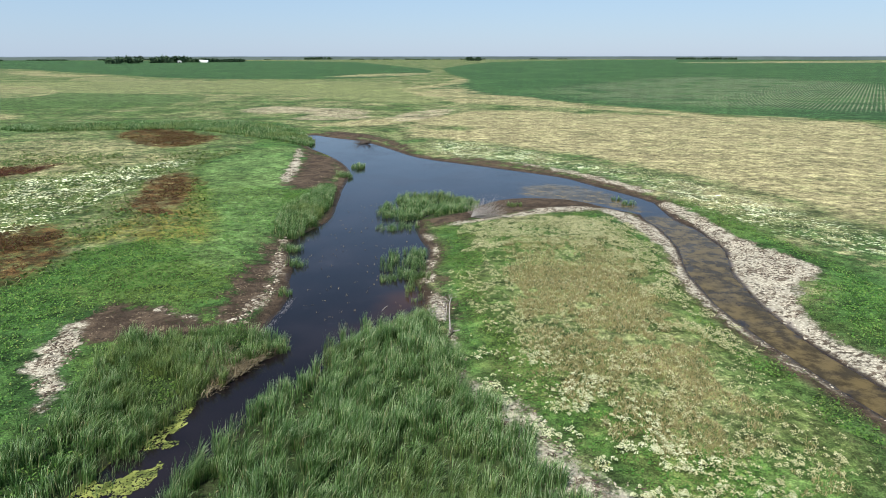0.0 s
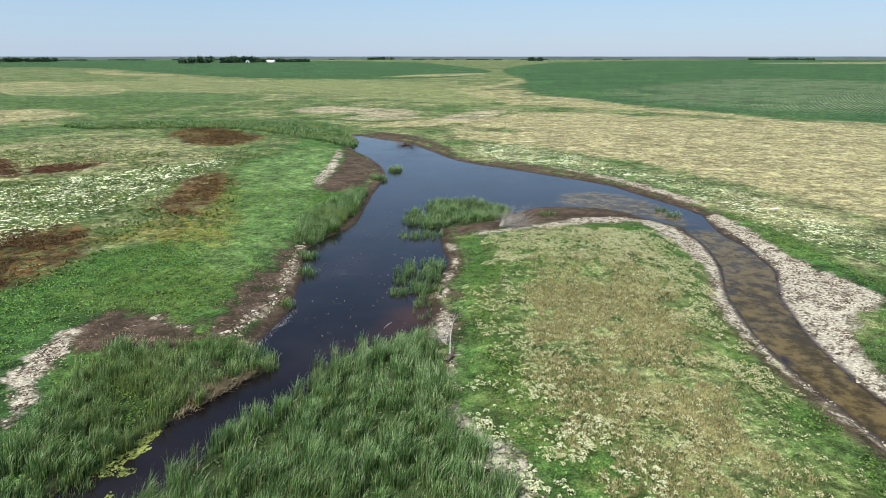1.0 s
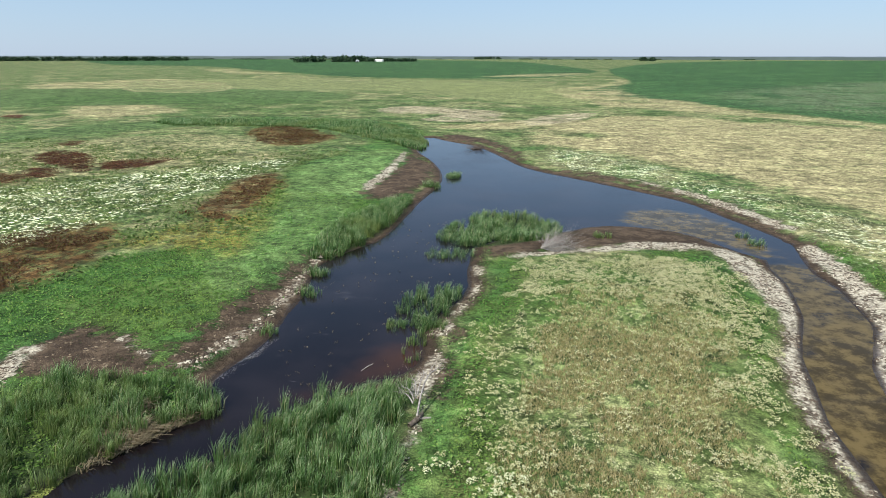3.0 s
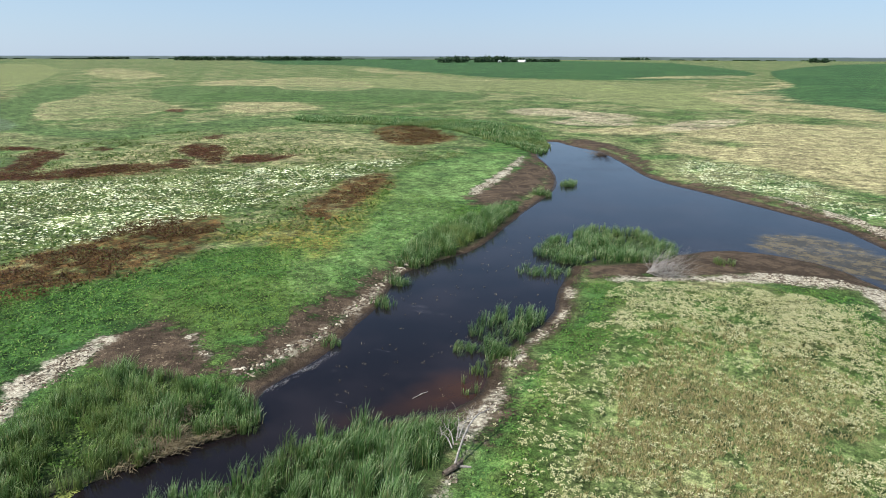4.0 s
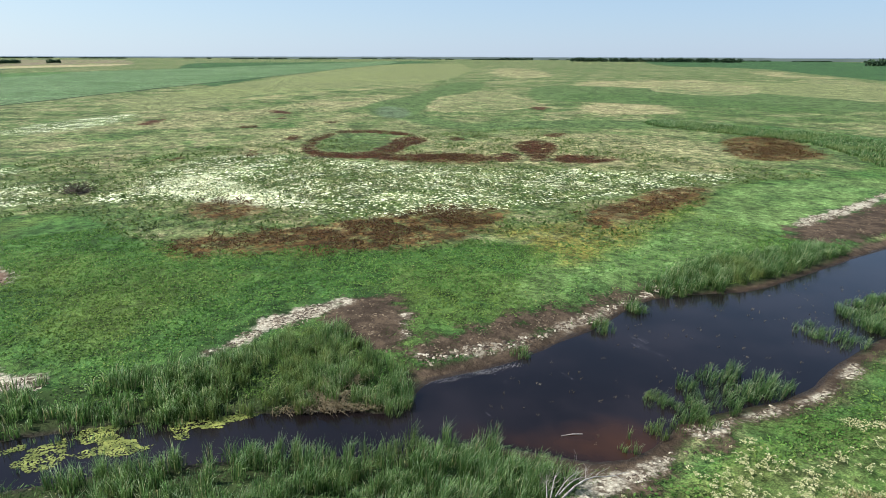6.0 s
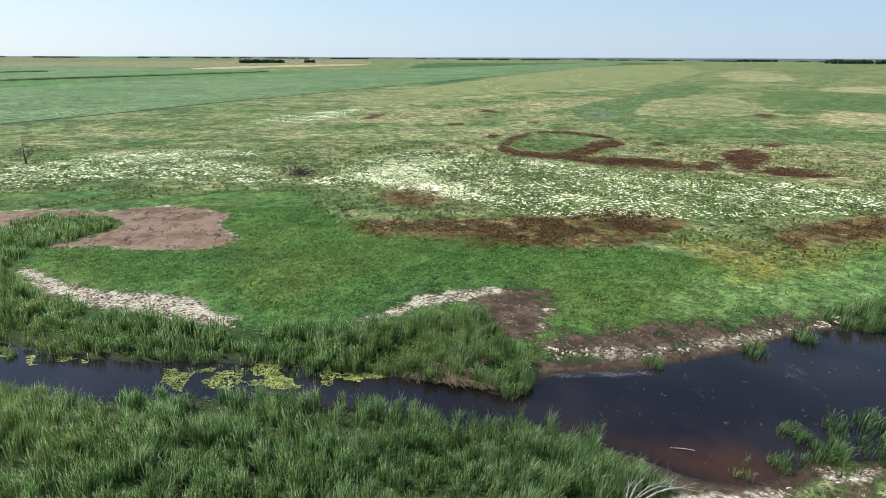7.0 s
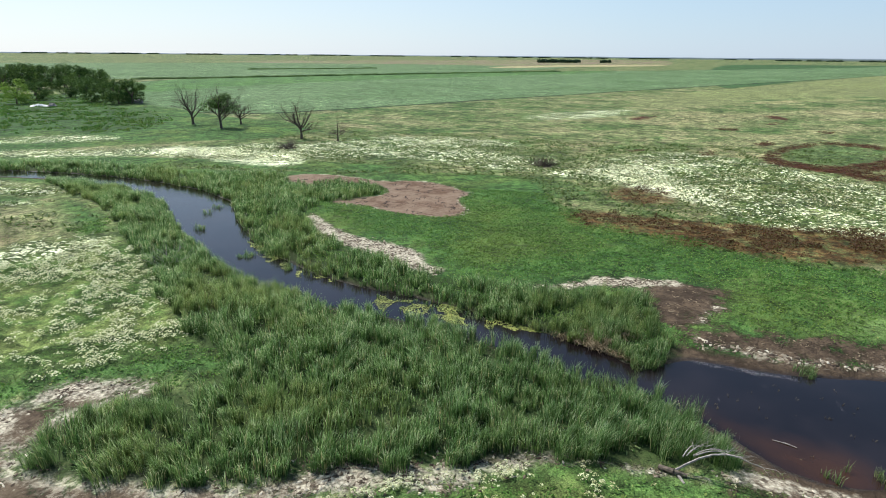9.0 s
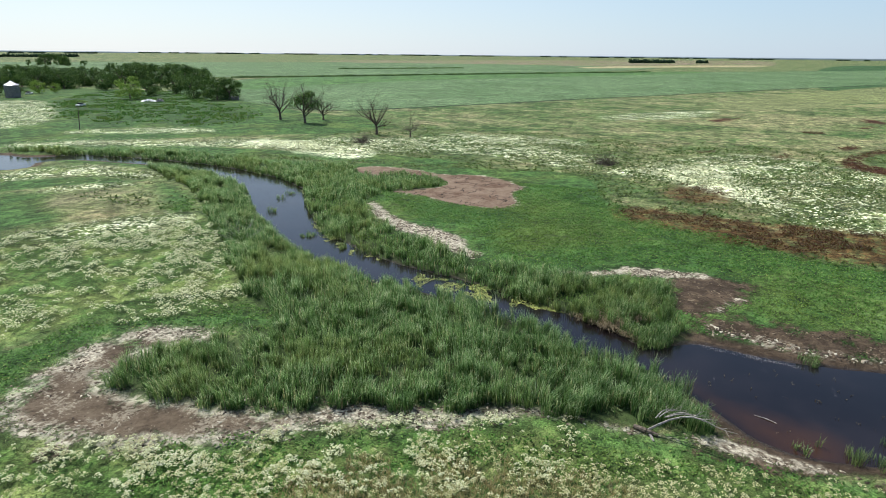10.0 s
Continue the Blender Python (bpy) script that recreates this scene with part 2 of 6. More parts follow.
region("loam", [(-79, -22), (-83.7, -17.8), (-84.3, -8.7), (-80.7, 1), (-84.5, 6), (-82.3, 13.9), (-78.6, 17.8), (-75.2, 21.4), (-71.2, 19.8), (-66, 21.7), (-62.6, 24.1), (-58.5, 23.2), (-56.4, 19.9), (-56.9, 14.9), (-57.5, 11.4), (-59.9, 6.4), (-60.5, 2), (-59.8, -1.5), (-63.7, -1.9), (-65.8, 2.5), (-70.3, 6), (-76.3, 3.5), (-77.5, -4.9), (-72, -10.7), (-68.2, -11.1), (-71.9, -17.7)])
region("oxbow", [(-280, 154), (-320, 180), (-345, 210), (-436, 276), (-544, 355), (-544, 391), (-416, 312), (-355, 255), (-303, 208), (-262, 180), (-229, 161), (-199, 155), (-183, 164), (-186, 197), (-167, 232), (-146, 210), (-160, 191), (-166, 166), (-180, 149), (-208, 146), (-231, 140), (-247, 143)])
region("marsh", [(-269, 155), (-284, 170), (-259, 170), (-219, 151), (-224, 139)])
region("knob", [(-972, 686), (-1103, 819), (-890, 672), (-838, 597)])
region("knob", [(-722, 550), (-814, 664), (-666, 573), (-650, 505)])
region("knob", [(-536, 377), (-575, 469), (-560, 503), (-522, 472), (-510, 383)])
region("knob", [(-467, 552), (-477, 637), (-362, 563), (-284, 481), (-263, 398), (-308, 408), (-330, 406)])
region("knob", [(-420, 705), (-448, 844), (-330, 712), (-248, 693), (-229, 645), (-298, 650), (-370, 666)])
region("oxbow", [(-383, 111), (-398, 123), (-430, 156), (-466, 196), (-490, 239), (-612, 351), (-575, 332), (-466, 229), (-446, 189), (-410, 150), (-379, 118), (-363, 107)])
region("straw", [(-371, 117), (-398, 146), (-432, 184), (-449, 222), (-498, 287), (-467, 272), (-429, 214), (-410, 176), (-380, 141), (-357, 113)])
region("maroon", [(-413, 245), (-456, 271), (-429, 264), (-388, 238), (-384, 231)])
region("maroon", [(-238, 224), (-255, 246), (-233, 238), (-223, 220)])
region("maroon", [(-243, 99.1), (-254, 107), (-239, 107), (-232, 99.6)])
region("maroon", [(-278, 101), (-282, 112), (-260, 116), (-258, 106)])
region("maroon", [(-214, 76.9), (-217, 86.2), (-209, 87.2), (-207, 78.6)])
region("maroon", [(-176, 85.6), (-182, 90.9), (-176, 92.3), (-168, 85.6)])
region("maroon", [(-145, 66.6), (-155, 71.9), (-148, 72.4), (-140, 69.2), (-140, 66.1)])
region("maroon", [(-218, 111), (-222, 122), (-216, 120), (-211, 114)])
region("maroon", [(-151, 131), (-154, 138), (-146, 136), (-144, 130)])
region("maroon", [(-144, 164), (-147, 175), (-137, 168), (-138, 161)])
region("bloom", [(-31.9, -84.8), (-37.5, -83.6), (-47.3, -82.4), (-55.2, -75.1), (-51.8, -62.1), (-52.1, -56), (-48.3, -53.1), (-44.9, -68.3), (-39.2, -72.9), (-32.4, -75), (-27.2, -76.4)])
region("bloom", [(-31.8, -61.7), (-38.1, -58.9), (-44, -51.1), (-42.1, -48.4), (-35.9, -55.9), (-31, -59.6)])
region("far_tan", [(-25.6, -52.3), (-32, -54.2), (-38.6, -51.9), (-41.5, -43.7), (-35.2, -33.7), (-29.3, -32.1), (-25.6, -35.2), (-21.5, -39.4), (-22.5, -45.5)])
region("bloom", [(-9.8, -34.7), (-16.8, -32.6), (-21.1, -29.3), (-26.8, -29.1), (-29.8, -21.7), (-27, -17.6), (-22.4, -19.3), (-17.5, -21.9), (-10.8, -26.9)])
region("straw", [(-18, -38.2), (-22.4, -37.3), (-24.9, -34.3), (-22.7, -31.1), (-18.9, -35.6)])
region("far_tan", [(-1538, -1069), (-2091, -787), (-3765, 177), (-1775, 154), (-1341, -37.7), (-1321, -330), (-1354, -496), (-1291, -894)])
region("paleline", [(-1200, -239), (-1564, -118), (-1942, 119), (-1646, 116), (-1319, -91.3), (-1070, -198)])
region("oxbow", [(-470, 406), (-402, 434), (-329, 464), (-233, 463), (-141, 408), (-153, 343), (-205, 318), (-260, 285), (-302, 265)])
region("straw", [(-513, 491), (-504, 612), (-383, 588), (-307, 506), (-339, 445), (-403, 389)])
region("salt", [(-35.6, 46.4), (-36.5, 49.6), (-36.7, 52.6), (-36.9, 55.5), (-36.7, 57.9), (-34.9, 54.9), (-33.4, 52.0), (-32.7, 48.7), (-31.8, 46.0), (-30.9, 43.9)])
region("salt", [(-30.9, 60.5), (-29.2, 60.0), (-26.2, 58.6), (-23.4, 57.7), (-23.3, 56.6), (-26.0, 57.8), (-28.9, 59.1)])
region("salt", [(2.3, 14.3), (2.2, 12.4), (3.0, 8.8), (5.6, 7.4), (9.6, 7.2), (12.7, 7.9), (12.7, 10.1), (8.9, 8.6), (6.0, 9.3), (4.7, 12.1)])
region("salt", [(-29.2, 37.9), (-31.2, 41.3), (-33.0, 45.0), (-36.0, 49.0), (-36.7, 53.7), (-36.4, 56.2), (-34.7, 54.5), (-33.9, 49.9), (-31.6, 46.0), (-29.5, 41.8)])
region("shore", [(-22.5, 57.0), (-21.3, 58.8), (-21.4, 62.4), (-20.3, 65.4), (-21.0, 71.1), (-22.1, 76.7), (-23.4, 84.6), (-25.0, 90.6), (-23.7, 89.4), (-22.0, 83.0), (-20.7, 75.6), (-19.6, 69.7), (-19.1, 64.3), (-19.7, 61.2), (-20.1, 57.5)])
region("rust", [(-66.9, 40.9), (-68.4, 44.6), (-66.1, 49.5), (-66.9, 54.7), (-66.3, 62.4), (-66.7, 69.5), (-70.5, 79.1), (-72.3, 88.9), (-67.6, 92.9), (-60.8, 91.7), (-55.8, 86.5), (-55.1, 79.4), (-55.8, 71.5), (-56.1, 62.5), (-56.4, 57.4), (-59.1, 49.2), (-61.4, 42.8)])
region("rust", [(-91.0, 49.2), (-95.1, 53.3), (-94.5, 57.7), (-88.4, 58.9), (-79.1, 56.0), (-76.9, 51.1), (-81.3, 47.9)])
region("rust", [(-54.6, 106.5), (-58.3, 120.5), (-63.1, 132.4), (-61, 140), (-56.8, 135.9), (-52.1, 124.6), (-49.2, 113.5), (-46.0, 102.0), (-48.9, 101.1)])
region("rust", [(-108, 209), (-111, 227), (-98, 228), (-82, 209), (-73, 206), (-74, 186), (-79, 181), (-88, 186)])
region("rust", [(-120, 105), (-123, 116), (-114, 124), (-106, 119), (-110, 109), (-115, 102)])
region("maroon", [(-131, 143), (-136, 154), (-129, 156), (-116, 149), (-103, 135), (-100, 127), (-110, 134), (-118, 135)])
region("maroon", [(-107, 138), (-107, 146), (-99, 149), (-93, 153), (-92, 145), (-93, 138), (-99, 133)])
region("maroon", [(-112, 123), (-117, 130), (-113, 133), (-104, 126), (-103, 120)])
region("rust", [(-57.6, 58.2), (-52.8, 57.9), (-54.7, 62.7), (-51.6, 67.6), (-51.4, 73.8), (-53.2, 82.7), (-59.8, 91.5), (-65.9, 95.3), (-67.9, 89.1), (-66.8, 82.1), (-67.2, 75.2), (-62.9, 66.3), (-64.5, 61.9)])
region("ochre", [(-56.6, 85.4), (-52.1, 88.6), (-52.6, 93.5), (-49.5, 100.4), (-46.3, 107.6), (-53.1, 127.4), (-55.7, 134.5), (-42.3, 109.8), (-36.3, 96.8), (-33.7, 87.6), (-33.8, 83.7), (-38.7, 85.1), (-46.2, 86.2), (-50.4, 83.2)])
region("knob", [(-265, 182), (-340, 230), (-362, 264), (-379, 304), (-272, 256), (-243, 246), (-230, 203), (-234, 187), (-240, 173)])
region("slope", [(-274, 270), (-354, 356), (-291, 382), (-231, 380), (-159, 358), (-118, 319), (-133, 288), (-171, 265), (-197, 291), (-241, 318), (-276, 323), (-267, 290), (-214, 237), (-233, 240)])
region("slope", [(-14, 246), (3, 240), (13, 233), (7, 223), (-6, 225)])
region("slope", [(-40, 314), (-25, 347), (-9, 332), (-11, 302), (-30, 299)])
region("straw", [(-448, 437), (-492, 533), (-510, 647), (-438, 622), (-313, 501), (-267, 417), (-312, 419), (-393, 436)])
region("straw", [(-227, 249), (-263, 287), (-272, 319), (-235, 310), (-197, 291), (-180, 267), (-192, 241), (-205, 232)])
region("straw", [(-1079, 739), (-1282, 952), (-746, 648), (-597, 502), (-638, 472)])
region("straw", [(-33, 517), (-16, 601), (13, 652), (19, 722), (0, 791), (27, 727), (23, 625), (-1, 544), (-26, 483)])
region("straw", [(-136, -248), (-153, -250), (-131, -202), (-100, -163), (-90, -171)])
region("oxbow", [(-302, 169), (-246, 164), (-203, 158), (-180, 164), (-172, 179), (-177, 214), (-163, 233), (-141, 243), (-115, 243), (-84, 229), (-64, 218), (-53, 194), (-67, 200), (-87, 213), (-115, 222), (-139, 220), (-152, 203), (-158, 174), (-165, 154), (-181, 143), (-227, 145)])
region("flat", [(-103, 314), (-92, 340), (-64, 328), (-34, 309), (-33, 290), (-53, 286), (-71, 297), (-91, 292)])
region("flat", [(-67, 270), (-56, 296), (-41, 293), (-28, 275), (-42, 262), (-60, 262)])
region("flat", [(-25, 270), (-18, 293), (-7, 312), (8, 321), (3, 292), (-9, 264), (-18, 253)])
region("clay", [(2.3, 14.3), (2.2, 12.4), (3.2, 9.0), (5.8, 7.6), (9.6, 7.2), (13.6, 8.2), (16.7, 8.8), (19.0, 11.2), (19.2, 15.0), (18.3, 19.1), (16.9, 22.9), (15.3, 25.4), (13.5, 28.4), (11.6, 30.8), (8.9, 33.2), (7.5, 34.8), (6.5, 38.0), (5.4, 41.2), (3.3, 43.0), (0.9, 46.2), (0.1, 46.0), (1.8, 42.0), (4.8, 39.0), (5.6, 35.6), (7.0, 32.4), (9.5, 30.1), (11.2, 26.2), (12.2, 20.4), (13.6, 15.3), (12.6, 12.4), (9.0, 11.9), (4.9, 12.4)])
region("thick_bloom", [(-102.2, -75.3), (-107.8, -65.1), (-108.1, -45.2), (-106.1, -30.9), (-91.8, -27.4), (-89.1, -32.4), (-92.8, -53.1)])
region("thick_bloom", [(-106.5, 39.8), (-116.4, 44.1), (-122.1, 51.6), (-113.1, 57.0), (-93.8, 62.2), (-85.2, 66.3), (-81.1, 64.0), (-88.8, 56.3), (-94.8, 47.3)])
region("dry", [(6.7, 71.5), (13.3, 71.9), (20.0, 72.2), (20.8, 56.9), (22.9, 48.6), (23.3, 42.2), (21.8, 34.8), (16.7, 34.6), (15.3, 41.8), (13.4, 46.3), (9.9, 47.0), (8.0, 56.3)])
region("litter", [(-21.4, 46.6), (-22.0, 51.4), (-17.7, 51.3), (-14.7, 49.3), (-14.7, 45.6), (-15.6, 42.9), (-18.2, 44.4)])
region("flower", [(21.2, 14.6), (16.7, 25.4), (12.9, 31.8), (8.4, 38.1), (3.6, 44.9), (2.5, 48.8), (9.7, 50.6), (18.6, 32.1), (26, 17)])
region("litter", [(-19.0, 43.8), (-20.4, 47.9), (-18.4, 50.9), (-16.3, 52.1), (-14.6, 48.4), (-14.8, 45.0), (-16.1, 43.0)])
region("scrub", [(-172, -267), (-247, -315), (-259, -277), (-198, -172), (-174, -130), (-134, -104), (-121, -126), (-107, -166)])
region("fresh", [(-404, -361), (-573, -359), (-773, -225), (-1091, 4), (-955, 11), (-609, -168), (-430, -239), (-326, -250), (-278, -238)])
region("grazed", [(-36.4, 80.4), (-37.3, 91.1), (-40.5, 106.4), (-50.2, 127.1), (-58, 150), (-56, 176), (-44, 186), (-36, 150), (-32.7, 125.4), (-27.8, 103.4), (-24.9, 88.4), (-25.0, 79.2), (-27.1, 71.2)])
region("silt", [(15.6, 126.2), (22.3, 132.3), (28.3, 127.4), (33.2, 120.5), (35.1, 112.0), (35.9, 104.7), (31.8, 106.0), (27.5, 112.1), (20.3, 115.6), (15.5, 118.8)])
region("yellow", [(-380, 48), (-502, 104), (-730, 231), (-1190, 506), (-1605, 954), (-1221, 796), (-602, 386), (-484, 262), (-416, 174), (-343, 102), (-287, 46)])
region("reed_w", [(-25.1, 87.2), (-21.5, 88.4), (-20.4, 96.6), (-19.8, 109), (-21.7, 124), (-24.7, 120), (-26.6, 111), (-27.5, 97.9)])
region("reed_island", [(-11.9, 102), (-7.8, 98.8), (-2.3, 99.9), (1.5, 101), (6.6, 107), (5.9, 113), (1.8, 117), (-4.9, 120), (-10.5, 113)])
region("reed_islet", [(-10.5, 92.7), (-3.4, 92.7), (-4, 96.3), (-10.5, 96.4)])
region("reed_e", [(-8.9, 74.4), (-4.5, 72.3), (-2.7, 70.7), (-1.9, 76.6), (-2.6, 84.1), (-5, 82), (-8.6, 78.3)])
region("reed_sw", [(-27.7, 37), (-27.9, 40.5), (-29.4, 45), (-30, 49.3), (-28.3, 53), (-25.1, 53.3), (-21.9, 54), (-18.7, 55.5), (-17.2, 55.6), (-14.2, 52.4), (-14, 49), (-13.8, 46), (-13.1, 43.1), (-18.1, 34.8)])
region("reed_up", [(-55, -122), (-71, -92), (-78, -59), (-72, -37), (-80, -24), (-75, -17), (-66, -5), (-58, -2), (-50, -2), (-41, 6), (-35, 15), (-32, 24), (-29, 31), (-30, 38), (-28, 42), (-19, 45), (-16.5, 41), (-19, 33), (-20.5, 25), (-23, 15), (-28, 6), (-37, -3), (-44, -10), (-54, -18), (-61, -27), (-67, -48), (-64, -80), (-60, -112)])
region("reed_main", [(-60, -67), (-61, -43), (-55, -28), (-41, -14), (-33, -1), (-28, 6), (-23, 16), (-21, 26), (-18, 37), (-16, 45), (-12.5, 51.5), (-8, 56), (-4, 58.5), (-1.5, 58), (0, 54), (1, 48), (1.6, 44), (4.2, 40.7), (5.4, 36.6), (7, 32.6), (9.4, 30), (11, 26), (12, 20.7), (13.4, 15.7), (12.4, 12.6), (9, 11.9), (4, 14.5), (-1, 20), (-4, 18), (-8, 9), (-17, -1), (-28, -15), (-45, -36), (-54, -56)])
region("reed_arm", [(-71.4, -12.8), (-78, -10.1), (-79.1, 0.5), (-72.4, 5.1), (-65.7, 2.6), (-62.9, -4.2), (-65.6, -9)])
region("reed_arm", [(-67.9, -24.6), (-71.8, -13), (-72, 5.3), (-64.7, 2.9), (-59.5, -1.8), (-56.4, -11)])
region("reed_far", [(-168, 238), (-128, 244), (-98.2, 252), (-66.5, 244), (-43.7, 211), (-37.7, 182), (-54.1, 197), (-87.8, 225), (-118, 225), (-152, 215)])
region("algae", [(-21.6, 22.8), (-24, 26.3), (-23.1, 32.9), (-22.2, 42.7), (-21.9, 48.8), (-19.9, 48.5), (-19.4, 42.6), (-19.7, 35.4), (-20.3, 28.2)])
region("algae", [(-22.5, 44.2), (-20.6, 45.1), (-18, 37.4), (-20.8, 36.7), (-23.5, 33.2), (-22.5, 32), (-18.1, 33.2)])
region("algae", [(-39.1, -5.3), (-39.1, 3.9), (-27.2, 15.4), (-25.2, 17.3), (-27.9, 10.6), (-33.1, 2.6)])
region("algae", [(-15.1, 21.6), (-18.4, 20.9), (-18.9, 22.1), (-15.5, 22.9)])
region("shallow", [(-10.6, 54.5), (-7.3, 59.9), (-7.4, 63.9), (-5.3, 66.3), (-0.8, 66.8), (-1.7, 61.8), (-4.7, 59.2)])

CREEKS = [
    ([(-12.8, 50), (-14.8, 47), (-17.4, 40.8), (-19.9, 33.4), (-21.4, 26.2), (-22.2, 19.1), (-24.5, 11.3), (-29.2, 3.1), (-35.5, -5.4), (-43.8, -14.7), (-53.1, -22.7), (-59.4, -32.2), (-63.9, -45.8), (-66.2, -58.4), (-66.4, -69.8), (-64.7, -83.6), (-62, -95), (-54.5, -98.8)],
     [2.6, 2.8, 2.7, 2.8, 3.0, 3.3, 3.6, 3.8, 4.0, 4.6, 5.4, 5.0, 4.2, 3.4, 3.0, 3.0, 3.2, 4]),
    ([(36.8, 112), (36, 100), (37, 94), (36.6, 84), (33.6, 74), (32.3, 63), (32.6, 55), (33.3, 50.5), (34, 46.5), (34.8, 42.7), (36, 38), (38, 32), (41, 24), (46, 14), (52, 0)],
     [2.2, 2.2, 2.6, 3.0, 2.6, 2.3, 1.9, 1.7, 1.7, 1.8, 1.9, 2, 2, 2, 2]),
]


def poly_sd(x, y, p):
    """Signed distance to a closed outline, positive inside."""
    best = np.full(x.shape, 1e9)
    inside = np.zeros(x.shape, bool)
    for (ax, ay), (bx, by) in zip(p, np.roll(p, -1, 0)):
        dx, dy = bx - ax, by - ay
        u = np.clip(((x - ax) * dx + (y - ay) * dy) / (dx * dx + dy * dy + 1e-9), 0, 1)
        best = np.minimum(best, (x - ax - u * dx) ** 2 + (y - ay - u * dy) ** 2)
        if ay != by:
            inside ^= ((ay > y) != (by > y)) & (x < (bx - ax) * (y - ay) / (by - ay) + ax)
    best = np.sqrt(best)
    return np.where(inside, best, -best)


def line_sd(x, y, pts, widths):
    best = np.full(x.shape, -1e9)
    for (ax, ay), (bx, by), wa, wb in zip(pts[:-1], pts[1:], widths[:-1], widths[1:]):
        dx, dy = bx - ax, by - ay
        u = np.clip(((x - ax) * dx + (y - ay) * dy) / (dx * dx + dy * dy), 0, 1)
        best = np.maximum(best, wa + (wb - wa) * u - np.hypot(x - ax - u * dx, y - ay - u * dy))
    return best


def sd_exact(name, x, y):
    x, y = np.asarray(x, float), np.asarray(y, float)
    best = np.full(x.shape, -60.0)
    for p in REGIONS.get(name, ()):
        lo, hi = p.min(0) - 60, p.max(0) + 60
        near = (x > lo[0]) & (x < hi[0]) & (y > lo[1]) & (y < hi[1])
        if near.any():
            best[near] = np.maximum(best[near], poly_sd(x[near], y[near], p))
    if name == "water":
        near = (np.abs(x) < 200) & (np.abs(y) < 300)
        for pts, widths in CREEKS:
            best[near] = np.maximum(best[near], line_sd(x[near], y[near], pts, widths))
    if name == "reeds":
        for key in ("reed_main", "reed_sw", "reed_up", "reed_w", "reed_island", "reed_islet", "reed_e", "reed_arm"):
            best = np.maximum(best, sd_exact(key, x, y))
    return best


CHARTS = {}
CHART_X, CHART_Y, CHART_STEP = np.arange(-190, 75, 0.6), np.arange(-140, 250, 0.6), 0.6


def sd(name, x, y):
    """The same, looked up in a fine chart of the near land where many places are asked for."""
    x, y = np.asarray(x, float), np.asarray(y, float)
    if x.size < 3000 or x.min() < -189 or x.max() > 73 or y.min() < -139 or y.max() > 248:
        return sd_exact(name, x, y)
    if name not in CHARTS:
        cx, cy = np.meshgrid(CHART_X, CHART_Y)
        CHARTS[name] = sd_exact(name, cx, cy)
    c = CHARTS[name]
    u, v = (x - CHART_X[0]) / CHART_STEP, (y - CHART_Y[0]) / CHART_STEP
    i, j = u.astype(int), v.astype(int)
    u, v = u - i, v - j
    return (c[j, i] * (1 - u) + c[j, i + 1] * u) * (1 - v) + (c[j + 1, i] * (1 - u) + c[j + 1, i + 1] * u) * v


def lattice(i, j, seed):
    h = np.sin(i * 127.1 + j * 311.7 + seed * 74.7) * 43758.5453
    return h - np.floor(h)


def field(x, y, size, seed=0):
    """Smooth value noise from 0 to 1, with features of that size."""
    x, y = np.asarray(x) / size + 100.0, np.asarray(y) / size + 100.0
    i, j = np.floor(x), np.floor(y)
    u, v = x - i, y - j
    u, v = u * u * (3 - 2 * u), v * v * (3 - 2 * v)
    top = lattice(i, j, seed) * (1 - u) + lattice(i + 1, j, seed) * u
    low = lattice(i, j + 1, seed) * (1 - u) + lattice(i + 1, j + 1, seed) * u
    return top * (1 - v) + low * v


WATER_Z = -1.1
KNOLL = smooth([(2, 92), (5, 62), (8, 48), (14, 38), (26, 28), (31, 40), (28, 56), (26, 72), (28, 92), (18, 100)])


def height(x, y, wsd=None):
    x, y = np.asarray(x, float), np.asarray(y, float)
    wsd = sd("water", x, y) if wsd is None else wsd
    near = np.clip(1 - np.hypot(x, y - 60) / 400, 0, 1)
    z = -0.35 + 0.35 * (field(x, y, 40, 3) - 0.5) + 0.16 * (field(x, y, 7, 4) - 0.5) * near
    kn = np.full(x.shape, -60.0)
    m = (np.abs(x - 16) < 60) & (np.abs(y - 62) < 80)
    kn[m] = poly_sd(x[m], y[m], KNOLL)
    z = z + 0.6 / (1 + np.exp(-kn / 3.0))
    far = np.clip((np.hypot(x, y) - 250) / 900, 0, 1)
    z = z + far * 2.2 * (field(x, y, 420, 9) - 0.5)
    d = -wsd
    shore = WATER_Z + np.where(d > 0, 0.14 * d + 0.10 * (field(x, y, 1.6, 5) - 0.4) * np.clip(d, 0, 1), 0.22 * d)
    return np.maximum(np.minimum(z, shore), -1.9)


